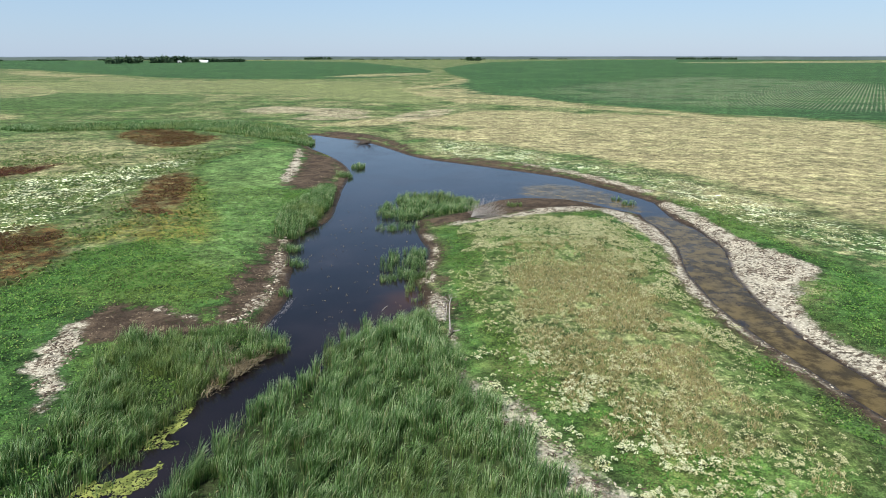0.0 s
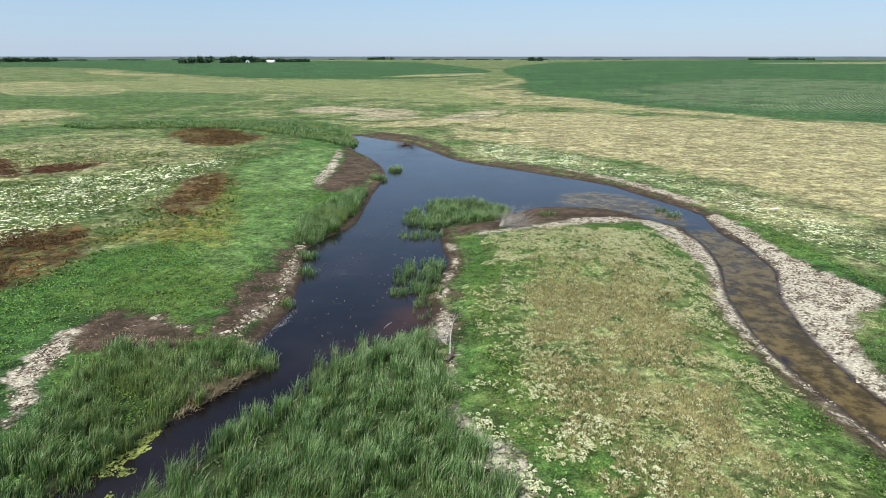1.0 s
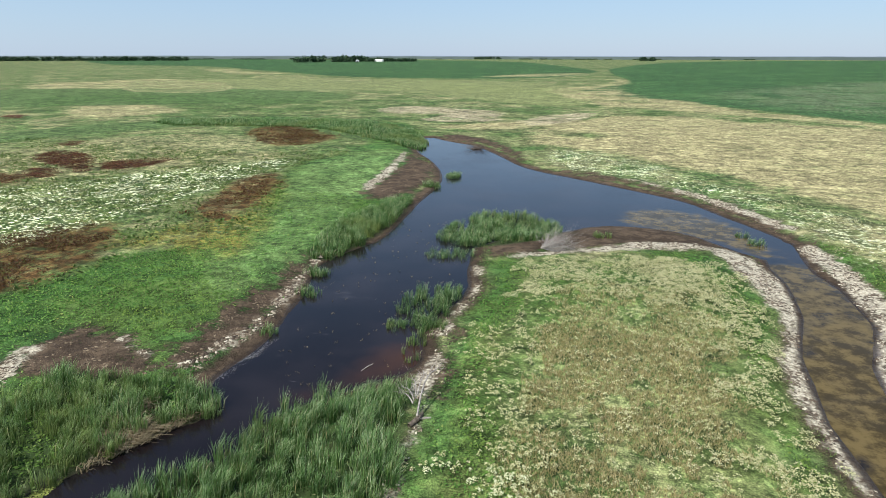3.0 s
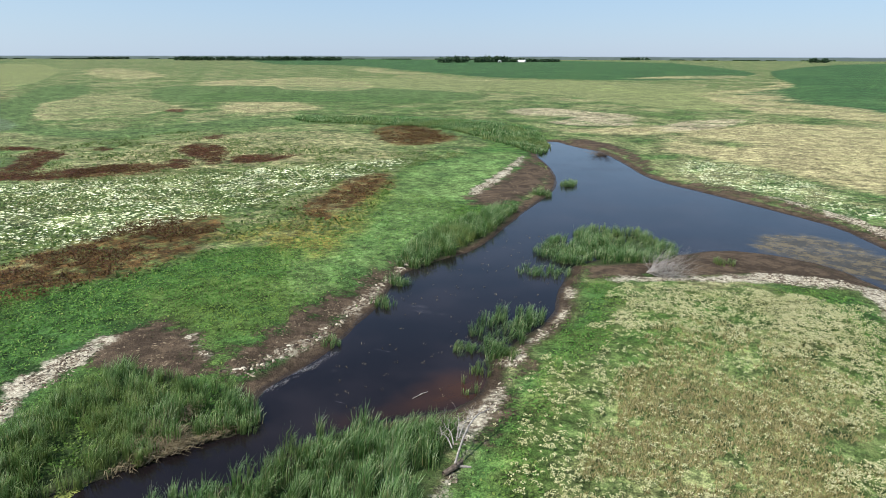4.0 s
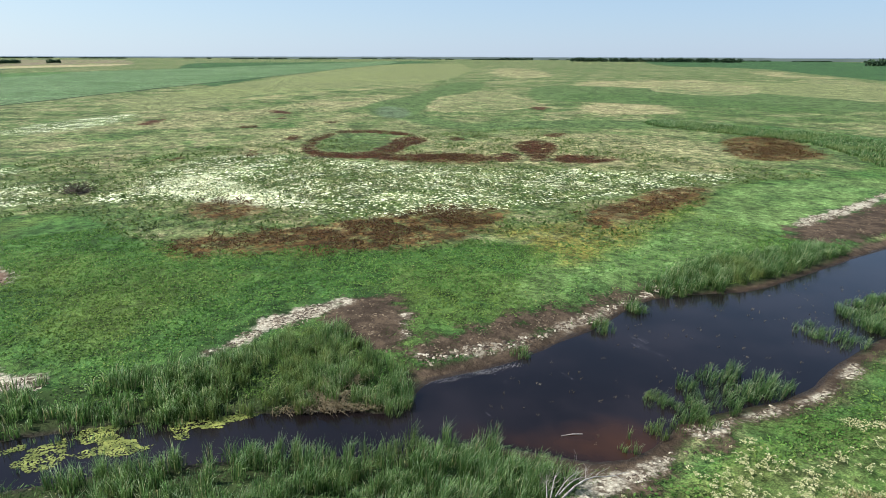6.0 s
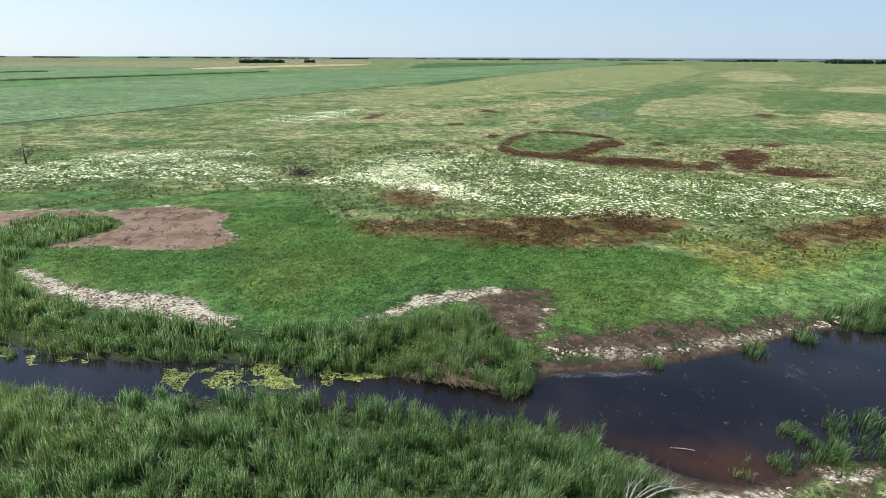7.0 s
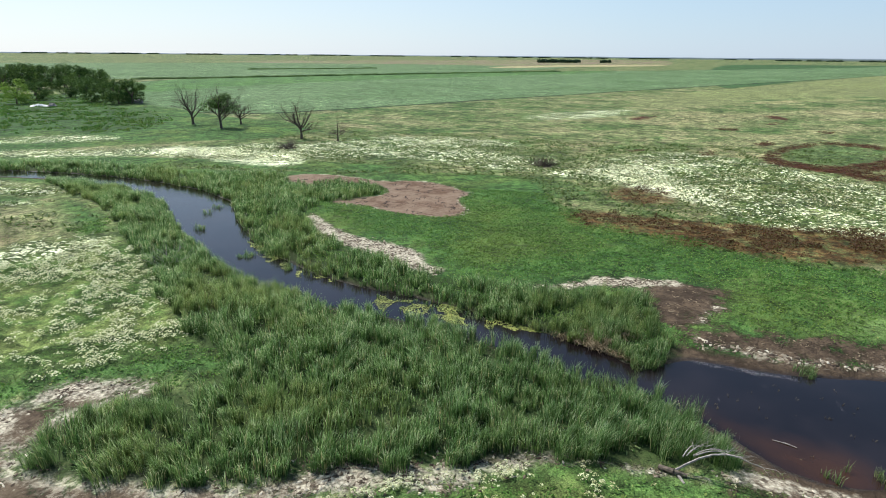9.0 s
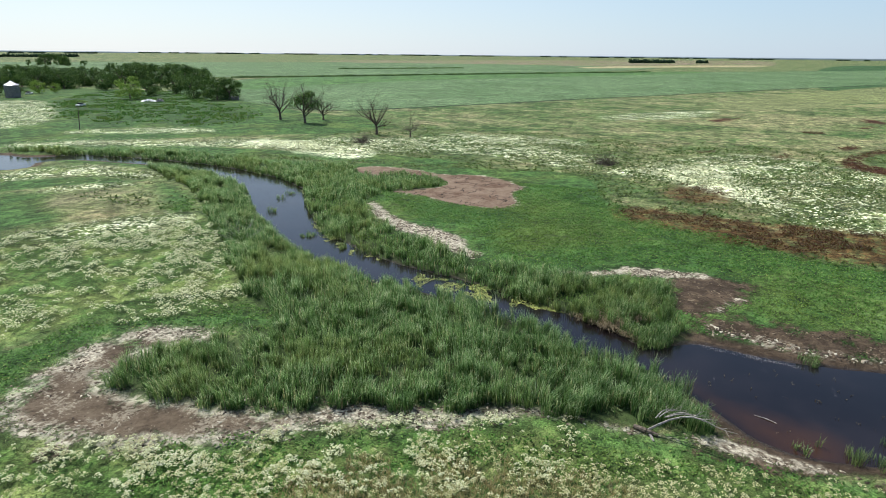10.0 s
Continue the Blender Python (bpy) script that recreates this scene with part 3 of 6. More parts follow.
# ---- materials ----
class Nodes:
    """Short hand for building a node material."""

    def __init__(self, name):
        self.mat = bpy.data.materials.new(name)
        self.mat.use_nodes = True
        self.t = self.mat.node_tree
        self.t.nodes.clear()
        self.out = self.t.nodes.new("ShaderNodeOutputMaterial")
        self.pos = None

    def put(self, socket, value):
        if isinstance(value, bpy.types.NodeSocket):
            self.t.links.new(value, socket)
        elif isinstance(value, tuple) and len(value) == 3 and socket.type == "RGBA":
            socket.default_value = (*value, 1)
        else:
            socket.default_value = value

    def place(self):
        if self.pos is None:
            self.pos = self.t.nodes.new("ShaderNodeNewGeometry").outputs["Position"]
        return self.pos

    def noise(self, scale, detail=3.0, rough=0.55, vec=None, stretch=None):
        n = self.t.nodes.new("ShaderNodeTexNoise")
        n.inputs["Scale"].default_value, n.inputs["Detail"].default_value, n.inputs["Roughness"].default_value = scale, detail, rough
        v = vec or self.place()
        if stretch:
            mp = self.t.nodes.new("ShaderNodeMapping")
            mp.inputs["Scale"].default_value, mp.inputs["Rotation"].default_value = stretch[0], (0, 0, radians(stretch[1]))
            self.t.links.new(v, mp.inputs["Vector"])
            v = mp.outputs[0]
        self.t.links.new(v, n.inputs["Vector"])
        return n.outputs["Fac"]

    def math(self, op, x, y=0.0, z=0.0):
        n = self.t.nodes.new("ShaderNodeMath")
        n.operation = op
        for s, v in zip(n.inputs, (x, y, z)):
            self.put(s, v)
        return n.outputs[0]

    def ramp(self, x, lo, hi, a=0.0, b=1.0):
        n = self.t.nodes.new("ShaderNodeMapRange")
        n.interpolation_type = "SMOOTHSTEP"
        for s, v in zip(n.inputs, (x, lo, hi, a, b)):
            self.put(s, v)
        return n.outputs[0]

    def mix(self, fac, x, y):
        n = self.t.nodes.new("ShaderNodeMix")
        n.data_type = "RGBA"
        self.put(n.inputs[0], fac)
        self.put(n.inputs[6], x)
        self.put(n.inputs[7], y)
        return n.outputs[2]

    def attr(self, name):
        n = self.t.nodes.new("ShaderNodeAttribute")
        n.attribute_name = name
        return n.outputs["Fac"]

    def island(self):
        return self.t.nodes.new("ShaderNodeNewGeometry").outputs["Random Per Island"]

    def each(self):
        return self.t.nodes.new("ShaderNodeObjectInfo").outputs["Random"]

    def colours(self, fac, stops):
        n = self.t.nodes.new("ShaderNodeValToRGB")
        el = n.color_ramp.elements
        while len(el) < len(stops):
            el.new(0.5)
        for k, (p, c) in zip(el, stops):
            k.position, k.color = p, (*c, 1)
        self.put(n.inputs[0], fac)
        return n.outputs[0]

    def bump(self, h, strength=0.4, dist=0.05):
        n = self.t.nodes.new("ShaderNodeBump")
        n.inputs["Strength"].default_value, n.inputs["Distance"].default_value = strength, dist
        self.put(n.inputs["Height"], h)
        return n.outputs[0]

    def surface(self, colour, rough=0.8, normal=None, metal=0.0, spec=0.3, through_light=0.0, ior=1.45):
        p = self.t.nodes.new("ShaderNodeBsdfPrincipled")
        self.put(p.inputs["Base Color"], colour)
        self.put(p.inputs["Roughness"], rough)
        self.put(p.inputs["Metallic"], metal)
        self.put(p.inputs["Specular IOR Level"], spec)
        self.put(p.inputs["IOR"], ior)
        if normal is not None:
            self.t.links.new(normal, p.inputs["Normal"])
        res = p.outputs[0]
        if through_light:
            tr = self.t.nodes.new("ShaderNodeBsdfTranslucent")
            self.put(tr.inputs["Color"], colour)
            ms = self.t.nodes.new("ShaderNodeMixShader")
            ms.inputs[0].default_value = through_light
            self.t.links.new(res, ms.inputs[1])
            self.t.links.new(tr.outputs[0], ms.inputs[2])
            res = ms.outputs[0]
        self.t.links.new(res, self.out.inputs["Surface"])
        return self.mat


def ground_material():
    n = Nodes("pasture")
    huge, big, mid, fine = n.noise(0.006, 4), n.noise(0.05, 5, 0.6), n.noise(0.35, 5, 0.6), n.noise(2.6, 4, 0.7)
    speck = n.noise(1.4, 4, 0.65)
    wob = n.math("ADD", n.math("MULTIPLY", n.math("SUBTRACT", mid, 0.5), 8.0), n.math("MULTIPLY", n.math("SUBTRACT", fine, 0.5), 4.0))
    soft = n.math("ADD", n.math("MULTIPLY", n.math("SUBTRACT", big, 0.5), 24.0), n.math("MULTIPLY", wob, 1.5))
    tight = n.math("MULTIPLY", wob, 0.35)
    drift = n.math("MULTIPLY", n.attr("far"), n.math("MULTIPLY", n.math("SUBTRACT", n.noise(0.014, 8, 0.72), 0.5), 90.0))
    roam = n.math("ADD", soft, drift)

    def mask(name, wander, width, shift=0.0):
        return n.ramp(n.math("ADD", n.attr(name), n.math("ADD", wander, shift)), -width, width)

    def times(*f):
        r = f[0]
        for q in f[1:]:
            r = n.math("MULTIPLY", r, q)
        return r

    grain = n.ramp(fine, 0.25, 0.75)
    tuss = n.math("ADD", n.math("MULTIPLY", speck, 0.55), n.math("MULTIPLY", n.noise(0.5, 5, 0.75), 0.45))
    # grazed pasture, in patches of green and tan
    blot = n.noise(0.045, 9, 0.72)
    streak = n.noise(0.16, 7, 0.75, stretch=((0.7, 1.2, 1), 25))
    col = n.colours(n.math("ADD", n.math("MULTIPLY", blot, 0.8), n.math("MULTIPLY", huge, 0.25)), [(0.44, PASTURE_A), (0.51, PASTURE_B), (0.58, PASTURE_C)])
    col = n.mix(n.ramp(n.noise(0.028, 9, 0.75), 0.55, 0.58, 0, 0.5), col, DRY)
    col = n.mix(n.ramp(streak, 0.55, 0.60, 0, 0.45), col, DRY)
    col = n.mix(n.ramp(n.noise(0.11, 9, 0.78), 0.53, 0.58, 0, 0.7), col, HERB_AND_SHADE)
    col = n.mix(n.ramp(n.noise(0.05, 3, 0.5, stretch=((0.7, 1.3, 1), 40)), 0.56, 0.62, 0, 0.55), col, HERB_AND_SHADE)
    col = n.mix(n.ramp(n.noise(0.036, 3, 0.5, stretch=((1.2, 0.6, 1), 20)), 0.57, 0.63, 0, 0.28), col, STRAW_B)
    # far fields
    col = n.mix(mask("yellow", 0.0, 3), col, n.mix(n.ramp(huge, 0.35, 0.65), YELLOW, PASTURE_C))
    crop = n.mix(n.ramp(n.noise(0.012, 5, 0.6), 0.4, 0.65), CROP, CROP_B)
    crop = n.mix(n.ramp(n.noise(0.2, 4, 0.6, stretch=((0.12, 1.0, 1), 56)), 0.56, 0.7, 0, 0.35), crop, CROP_ROW)
    sep = n.t.nodes.new("ShaderNodeSeparateXYZ")
    n.t.links.new(n.place(), sep.inputs[0])
    across = n.math("SUBTRACT", n.math("MULTIPLY", sep.outputs[0], 0.83), n.math("MULTIPLY", sep.outputs[1], 0.56))
    drill = n.ramp(n.math("SINE", n.math("MULTIPLY", across, 2 * math.pi / 2.0)), -0.1, 0.7)
    drill = times(drill, n.ramp(n.noise(0.03, 5, 0.65), 0.38, 0.5), mask("rows", n.math("MULTIPLY", soft, 1.5), 25))
    crop = n.mix(n.math("MULTIPLY", drill, 0.5), crop, SOIL)
    col = n.mix(mask("crop", 0.0, 2.5), col, crop)
    pale = n.mix(n.ramp(n.noise(0.35, 9, 0.85), 0.42, 0.6), PALE_CROP, PALE_CROP_B)
    pale = n.mix(n.ramp(n.noise(0.01, 4), 0.4, 0.65, 0, 0.5), pale, CROP_B)
    pale = n.mix(n.ramp(n.attr("pale_crop"), 2.5, 5.0, 1, 0), pale, HEDGE)
    col = n.mix(mask("pale_crop", 0.0, 1.5), col, pale)
    col = n.mix(times(mask("far_tan", n.math("MULTIPLY", soft, 0.5), 4), n.ramp(n.noise(0.3, 8, 0.8), 0.36, 0.5, 0.45, 1.0)), col, n.mix(n.ramp(n.noise(0.02, 6, 0.7, stretch=((0.2, 1, 1), 60)), 0.4, 0.6), FAR_TAN, PASTURE_C))
    col = n.mix(mask("paleline", 0.0, 4), col, STRAW_B)
    # dry grass
    straw = n.mix(n.ramp(n.noise(0.3, 6, 0.7, stretch=((0.45, 1.5, 1), -15)), 0.40, 0.60), STRAW, STRAW_B)
    straw = n.mix(n.ramp(streak, 0.54, 0.66, 0, 0.28), straw, PASTURE_C)
    straw = n.mix(n.ramp(tuss, 0.56, 0.68, 0, 0.5), straw, PASTURE_B)
    broken = n.math("SUBTRACT", 1.0, times(n.attr("far"), n.ramp(n.noise(0.03, 6, 0.72, stretch=((0.7, 1.4, 1), 25)), 0.44, 0.54, 0.85, 0.0)))
    col = n.mix(times(mask("straw", roam, 4), n.ramp(n.noise(0.09, 6, 0.75), 0.34, 0.5, 0.65, 1.0), broken), col, straw)
    col = n.mix(times(mask("dry", roam, 6), n.ramp(n.noise(0.3, 9, 0.85), 0.44, 0.58, 0.1, 0.75)), col, n.mix(grain, DRY, STRAW))
    # basins and low rises of the old creek bed
    near_soft = n.math("ADD", n.math("MULTIPLY", n.math("SUBTRACT", n.noise(0.09, 8, 0.78), 0.5), 16.0), n.math("MULTIPLY", drift, 0.14))
    col = n.mix(mask("oxbow", near_soft, 2.0), col, n.mix(n.ramp(n.noise(0.22, 8, 0.8), 0.42, 0.56), OXBOW, OXBOW_B))
    rise = n.math("ADD", n.attr("knob"), near_soft)
    col = n.mix(times(n.ramp(rise, -1.5, 1.5), n.ramp(n.noise(0.06, 8, 0.75), 0.42, 0.54, 0.2, 1.0)), col, n.mix(n.ramp(n.noise(0.14, 9, 0.8, stretch=((0.5, 1.4, 1), -20)), 0.47, 0.57, 0, 0.4), PASTURE_C, DRY))
    col = n.mix(times(n.ramp(n.math("ABSOLUTE", n.math("SUBTRACT", rise, 2.0)), 1.2, 3.2, 1, 0), n.ramp(n.noise(0.11, 7, 0.8), 0.44, 0.56, 0.0, 0.7)), col, STRAW_B)
    col = n.mix(mask("marsh", n.math("MULTIPLY", near_soft, 0.5), 2), col, n.mix(grain, MARSH, PASTURE_A))
    col = n.mix(times(mask("ringhole", n.math("MULTIPLY", soft, 0.3), 1.5), 0.85), col, n.mix(n.ramp(n.noise(0.25, 7, 0.8), 0.42, 0.58), OXBOW, OXBOW_B))
    col = n.mix(times(mask("slope", near_soft, 5.0), n.ramp(n.noise(0.06, 4, 0.6), 0.36, 0.58, 0.25, 0.85)), col, n.mix(n.ramp(n.noise(0.2, 7, 0.75), 0.4, 0.6), SLOPE, OXBOW))
    col = n.mix(times(mask("flat", n.math("MULTIPLY", near_soft, 0.8), 1.5), n.ramp(n.noise(0.12, 8, 0.8, stretch=((0.5, 1.4, 1), 20)), 0.40, 0.52, 0.1, 0.95)), col, n.mix(grain, FLAT, STRAW_B))
    fresh = n.mix(n.ramp(n.noise(0.05, 7, 0.7), 0.4, 0.6), FRESH, CROP_B)
    col = n.mix(times(mask("fresh", 0.0, 4.0), 0.8), col, fresh)
    # lush low weeds
    lush = n.mix(n.ramp(mid, 0.38, 0.62), LUSH, LUSH_B)
    lush = n.mix(n.ramp(big, 0.46, 0.62, 0, 0.65), lush, LUSH_C)
    lush = n.mix(n.ramp(tuss, 0.5, 0.62, 0, 0.55), lush, LUSH_D)
    col = n.mix(mask("lush", n.math("MULTIPLY", soft, 0.35), 2.0), col, lush)
    col = n.mix(times(mask("grazed", n.math("MULTIPLY", soft, 0.4), 4.0), n.ramp(n.noise(0.1, 7, 0.75), 0.4, 0.58, 0.45, 0.9)), col, GRAZED)
    col = n.mix(times(mask("scrub", n.math("MULTIPLY", soft, 0.6), 4.0), n.ramp(n.noise(0.07, 7, 0.75, stretch=((0.6, 1.3, 1), 60)), 0.38, 0.56, 0.3, 1.0)), col, n.mix(n.ramp(n.noise(0.4, 6, 0.8), 0.45, 0.56), SCRUB, LUSH))
    meadow = n.mix(n.ramp(n.noise(0.12, 7, 0.75), 0.44, 0.58), MEADOW, MEADOW_B)
    col = n.mix(n.math("MULTIPLY", mask("flower", n.math("MULTIPLY", soft, 0.35), 2.0), n.math("SUBTRACT", 1.0, times(mask("dry", soft, 6), 0.6))), col, meadow)
    col = n.mix(times(mask("ochre", n.math("MULTIPLY", soft, 0.4), 3.0), n.ramp(n.noise(0.25, 8, 0.8), 0.40, 0.55, 0.35, 1.0)), col, n.mix(grain, OCHRE, LUSH_C))
    # rust-red dock
    rust = n.mix(grain, RUST, RUST_B)
    col = n.mix(times(mask("rust", n.math("ADD", n.math("MULTIPLY", soft, 0.28), n.math("MULTIPLY", wob, 0.6)), 2.0, 1.6), n.ramp(n.noise(0.4, 8, 0.85), 0.40, 0.53, 0.2, 0.95)), col, rust)
    col = n.mix(times(mask("maroon", n.math("ADD", n.math("MULTIPLY", soft, 0.2), n.math("MULTIPLY", wob, 0.7)), 1.0, -0.7), n.ramp(n.noise(0.16, 8, 0.8), 0.40, 0.49, 0.15, 1.0)), col, n.mix(grain, MAROON, RUST))
    # pale flowers, as specks
    # dark herbs below the flowers, with leaf-gap shade painted into the ground colour
    herb_gaps = n.mix(n.ramp(n.noise(0.2, 6, 0.75), 0.45, 0.58), HERB_AND_SHADE, LUSH_C)
    col = n.mix(times(mask("bloom", n.math("MULTIPLY", soft, 0.35), 3.0), 0.7), col, herb_gaps)
    dots = n.t.nodes.new("ShaderNodeTexVoronoi")
    dots.inputs["Scale"].default_value = 1.55
    n.t.links.new(n.place(), dots.inputs["Vector"])
    pick = n.t.nodes.new("ShaderNodeSeparateColor")
    n.t.links.new(dots.outputs["Color"], pick.inputs[0])
    clump = n.math("SUBTRACT", n.math("ADD", n.math("MULTIPLY", pick.outputs[0], 0.32), n.math("MULTIPLY", n.noise(4.0, 3, 0.7), 0.22)), n.math("MULTIPLY", dots.outputs["Distance"], 0.55))
    drifts = n.math("MULTIPLY", n.math("SUBTRACT", n.noise(0.12, 6, 0.7), 0.5), 0.9)
    bloom = times(n.ramp(n.math("ADD", clump, drifts), 0.085, 0.145), mask("bloom", n.math("MULTIPLY", soft, 0.35), 3.0))
    thick = times(n.ramp(n.math("ADD", clump, drifts), -0.14, -0.05), mask("thick_bloom", n.math("MULTIPLY", soft, 0.35), 3.0))
    thin = times(n.ramp(n.math("ADD", clump, drifts), 0.10, 0.16, 0.0, 0.6), mask("sparse_bloom", n.math("MULTIPLY", soft, 0.35), 3.0))
    bloom = n.math("MAXIMUM", n.math("MAXIMUM", bloom, thin), thick)
    col = n.mix(n.math("MULTIPLY", bloom, BLOOM_COVER), col, BLOOM)
    # tussocks: lighter tips and darker thatch
    tone = n.t.nodes.new("ShaderNodeVectorMath")
    tone.operation = "SCALE"
    n.t.links.new(col, tone.inputs[0])
    n.t.links.new(times(n.ramp(tuss, 0.38, 0.62, 0.5, 1.52), n.ramp(n.noise(8.0, 3, 0.7), 0.35, 0.65, 0.6, 1.42), n.ramp(n.noise(0.3, 9, 0.85), 0.39, 0.61, 0.62, 1.4), n.ramp(n.noise(0.07, 9, 0.8), 0.4, 0.6, 0.78, 1.25)), tone.inputs["Scale"])
    col = tone.outputs[0]
    # mud and crust
    lumps = n.math("ADD", n.math("MULTIPLY", mid, 0.5), n.math("MULTIPLY", n.noise(1.1, 5, 0.75), 0.5))
    mud = n.mix(n.ramp(lumps, 0.42, 0.62), MUD, MUD_B)
    clay = n.mix(n.ramp(lumps, 0.38, 0.6), CLAY, CLAY_B)
    vor = n.t.nodes.new("ShaderNodeTexVoronoi")
    vor.feature = "DISTANCE_TO_EDGE"
    vor.inputs["Scale"].default_value = 0.9
    n.t.links.new(n.place(), vor.inputs["Vector"])
    crack = n.ramp(vor.outputs["Distance"], 0.0, 0.08, 0.85, 1.0)
    w = n.attr("water")
    shore = n.ramp(n.math("ADD", w, n.math("MULTIPLY", wob, 0.45)), -3.0, -1.5)
    is_clay = mask("clay", n.math("ADD", n.math("MULTIPLY", wob, 1.4), n.math("ADD", n.math("MULTIPLY", soft, 0.12), n.math("MULTIPLY", drift, 0.4))), 0.7)
    is_mud = n.math("MAXIMUM", mask("mud", n.math("ADD", n.math("MULTIPLY", wob, 1.1), n.math("MULTIPLY", soft, 0.13)), 0.9), shore)
    clay = n.mix(n.ramp(n.math("ADD", n.noise(2.8, 6, 0.8), n.math("MULTIPLY", n.math("SUBTRACT", n.noise(0.3, 4), 0.5), 0.8)), 0.53, 0.62, 0, 0.3), clay, SALT)
    is_loam = mask("loam", n.math("MULTIPLY", wob, 0.35), 0.5)
    seam = n.math("ABSOLUTE", n.math("SUBTRACT", n.noise(0.16, 4, 0.6, stretch=((0.8, 1.3, 1), 35)), 0.5))
    loam = n.mix(n.ramp(n.math("ADD", n.math("MULTIPLY", lumps, 0.5), n.math("MULTIPLY", n.noise(0.12, 6, 0.7), 0.5)), 0.40, 0.58), LOAM, LOAM_B)
    loam = n.mix(times(n.ramp(seam, 0.004, 0.016, 1, 0), n.ramp(speck, 0.4, 0.55)), loam, WET)
    col = n.mix(is_clay, col, clay)
    col = n.mix(is_loam, col, loam)
    col = n.mix(times(n.ramp(n.math("ABSOLUTE", n.math("ADD", n.attr("loam"), n.math("MULTIPLY", wob, 0.35))), 0.2, 0.9, 1, 0), n.ramp(n.noise(0.4, 6, 0.8), 0.48, 0.62, 0.0, 0.6)), col, SALT)
    col = n.mix(times(n.ramp(n.math("ABSOLUTE", n.math("ADD", n.attr("clay"), n.math("MULTIPLY", wob, 0.5))), 0.2, 1.3, 1, 0), n.ramp(speck, 0.42, 0.6, 0.1, 0.8)), col, SALT)
    col = n.mix(is_mud, col, mud)
    col = n.mix(mask("pan", n.math("MULTIPLY", wob, 0.6), 0.6), col, n.mix(n.ramp(lumps, 0.4, 0.6), PAN, PAN_B))
    cell = n.t.nodes.new("ShaderNodeTexVoronoi")
    cell.inputs["Scale"].default_value = 3.4
    n.t.links.new(n.place(), cell.inputs["Vector"])
    sort = n.t.nodes.new("ShaderNodeSeparateColor")
    n.t.links.new(cell.outputs["Color"], sort.inputs[0])
    caked = n.math("ADD", n.math("ADD", n.math("MULTIPLY", sort.outputs[0], 0.22), n.math("MULTIPLY", n.noise(0.6, 6, 0.75), 0.85)), n.math("MULTIPLY", n.noise(5.0, 4, 0.8), 0.25))
    crust = n.mix(times(n.ramp(caked, 0.53, 0.70, 0.06, 0.97), n.ramp(cell.outputs["Distance"], 0.3, 0.6, 1.0, 0.6)), mud, SALT)
    salty = times(mask("salt", n.math("MULTIPLY", tight, 1.6), 0.5, -0.3), n.ramp(n.math("ADD", w, tight), -0.9, -0.3, 1, 0.2))
    col = n.mix(times(mask("shore", tight, 0.4), n.ramp(caked, 0.62, 0.78, 0.0, 0.4)), col, SALT)
    col = n.mix(salty, col, crust)
    # wet thatch under the reeds, darkened further for the shade between tufts
    col = n.mix(n.math("MULTIPLY", mask("reeds", n.math("MULTIPLY", wob, 0.3), 0.8), 0.85), col, n.mix(grain, SHADED_THATCH, HERB_AND_SHADE))
    wet = n.ramp(n.math("ADD", w, n.math("MULTIPLY", wob, 0.2)), -0.9, -0.1)
    col = n.mix(n.math("MULTIPLY", wet, 0.85), col, WET)
    bed = n.mix(n.ramp(mid, 0.4, 0.65), WET, BED)
    col = n.mix(n.ramp(w, 0.1, 0.8), col, bed)
    bare = n.math("MAXIMUM", n.math("MAXIMUM", is_mud, n.math("MAXIMUM", is_clay, is_loam)), salty)
    relief = n.math("ADD", n.math("MULTIPLY", fine, 0.6), n.math("MULTIPLY", mid, 0.5))
    relief = times(relief, n.math("ADD", times(bare, crack, 0.9), 0.7))
    return n.surface(col, n.ramp(wet, 0, 1, 0.9, 0.35), n.bump(relief, 0.9, 0.3), spec=0.12)


FRESH, GRAZED, SCRUB = (0.076, 0.168, 0.040), (0.112, 0.178, 0.058), (0.024, 0.052, 0.014)
SLOPE, FLAT, OCHRE = (0.060, 0.112, 0.028), (0.25, 0.215, 0.165), (0.165, 0.115, 0.026)
PASTURE_A, PASTURE_B, PASTURE_C = (0.050, 0.096, 0.027), (0.092, 0.132, 0.044), (0.148, 0.166, 0.070)
DRY, YELLOW, FAR_TAN = (0.30, 0.265, 0.142), (0.160, 0.185, 0.072), (0.185, 0.145, 0.100)
MEADOW, MEADOW_B = (0.056, 0.108, 0.025), (0.106, 0.138, 0.042)
CROP, CROP_B, CROP_ROW, SOIL, HEDGE = (0.033, 0.078, 0.027), (0.049, 0.102, 0.034), (0.090, 0.135, 0.053), (0.271, 0.254, 0.164), (0.015, 0.033, 0.013)
PALE_CROP, PALE_CROP_B = (0.066, 0.125, 0.050), (0.150, 0.210, 0.102)
STRAW, STRAW_B, MARSH = (0.235, 0.215, 0.105), (0.305, 0.270, 0.142), (0.12, 0.145, 0.095)
LUSH, LUSH_B, LUSH_C, LUSH_D = (0.036, 0.084, 0.022), (0.056, 0.116, 0.030), (0.094, 0.136, 0.034), (0.018, 0.042, 0.010)
RUST, RUST_B, MAROON = (0.050, 0.024, 0.010), (0.110, 0.062, 0.021), (0.055, 0.014, 0.008)
BLOOM, BLOOM_COVER, HERB_AND_SHADE, SHADED_THATCH = (0.75, 0.79, 0.53), 0.95, (0.040, 0.072, 0.021), (0.022, 0.032, 0.013)
MUD, MUD_B, SALT = (0.046, 0.033, 0.022), (0.118, 0.086, 0.057), (0.61, 0.565, 0.43)
OXBOW, OXBOW_B = (0.050, 0.088, 0.028), (0.090, 0.134, 0.047)
LOAM, LOAM_B = (0.118, 0.072, 0.046), (0.235, 0.172, 0.122)
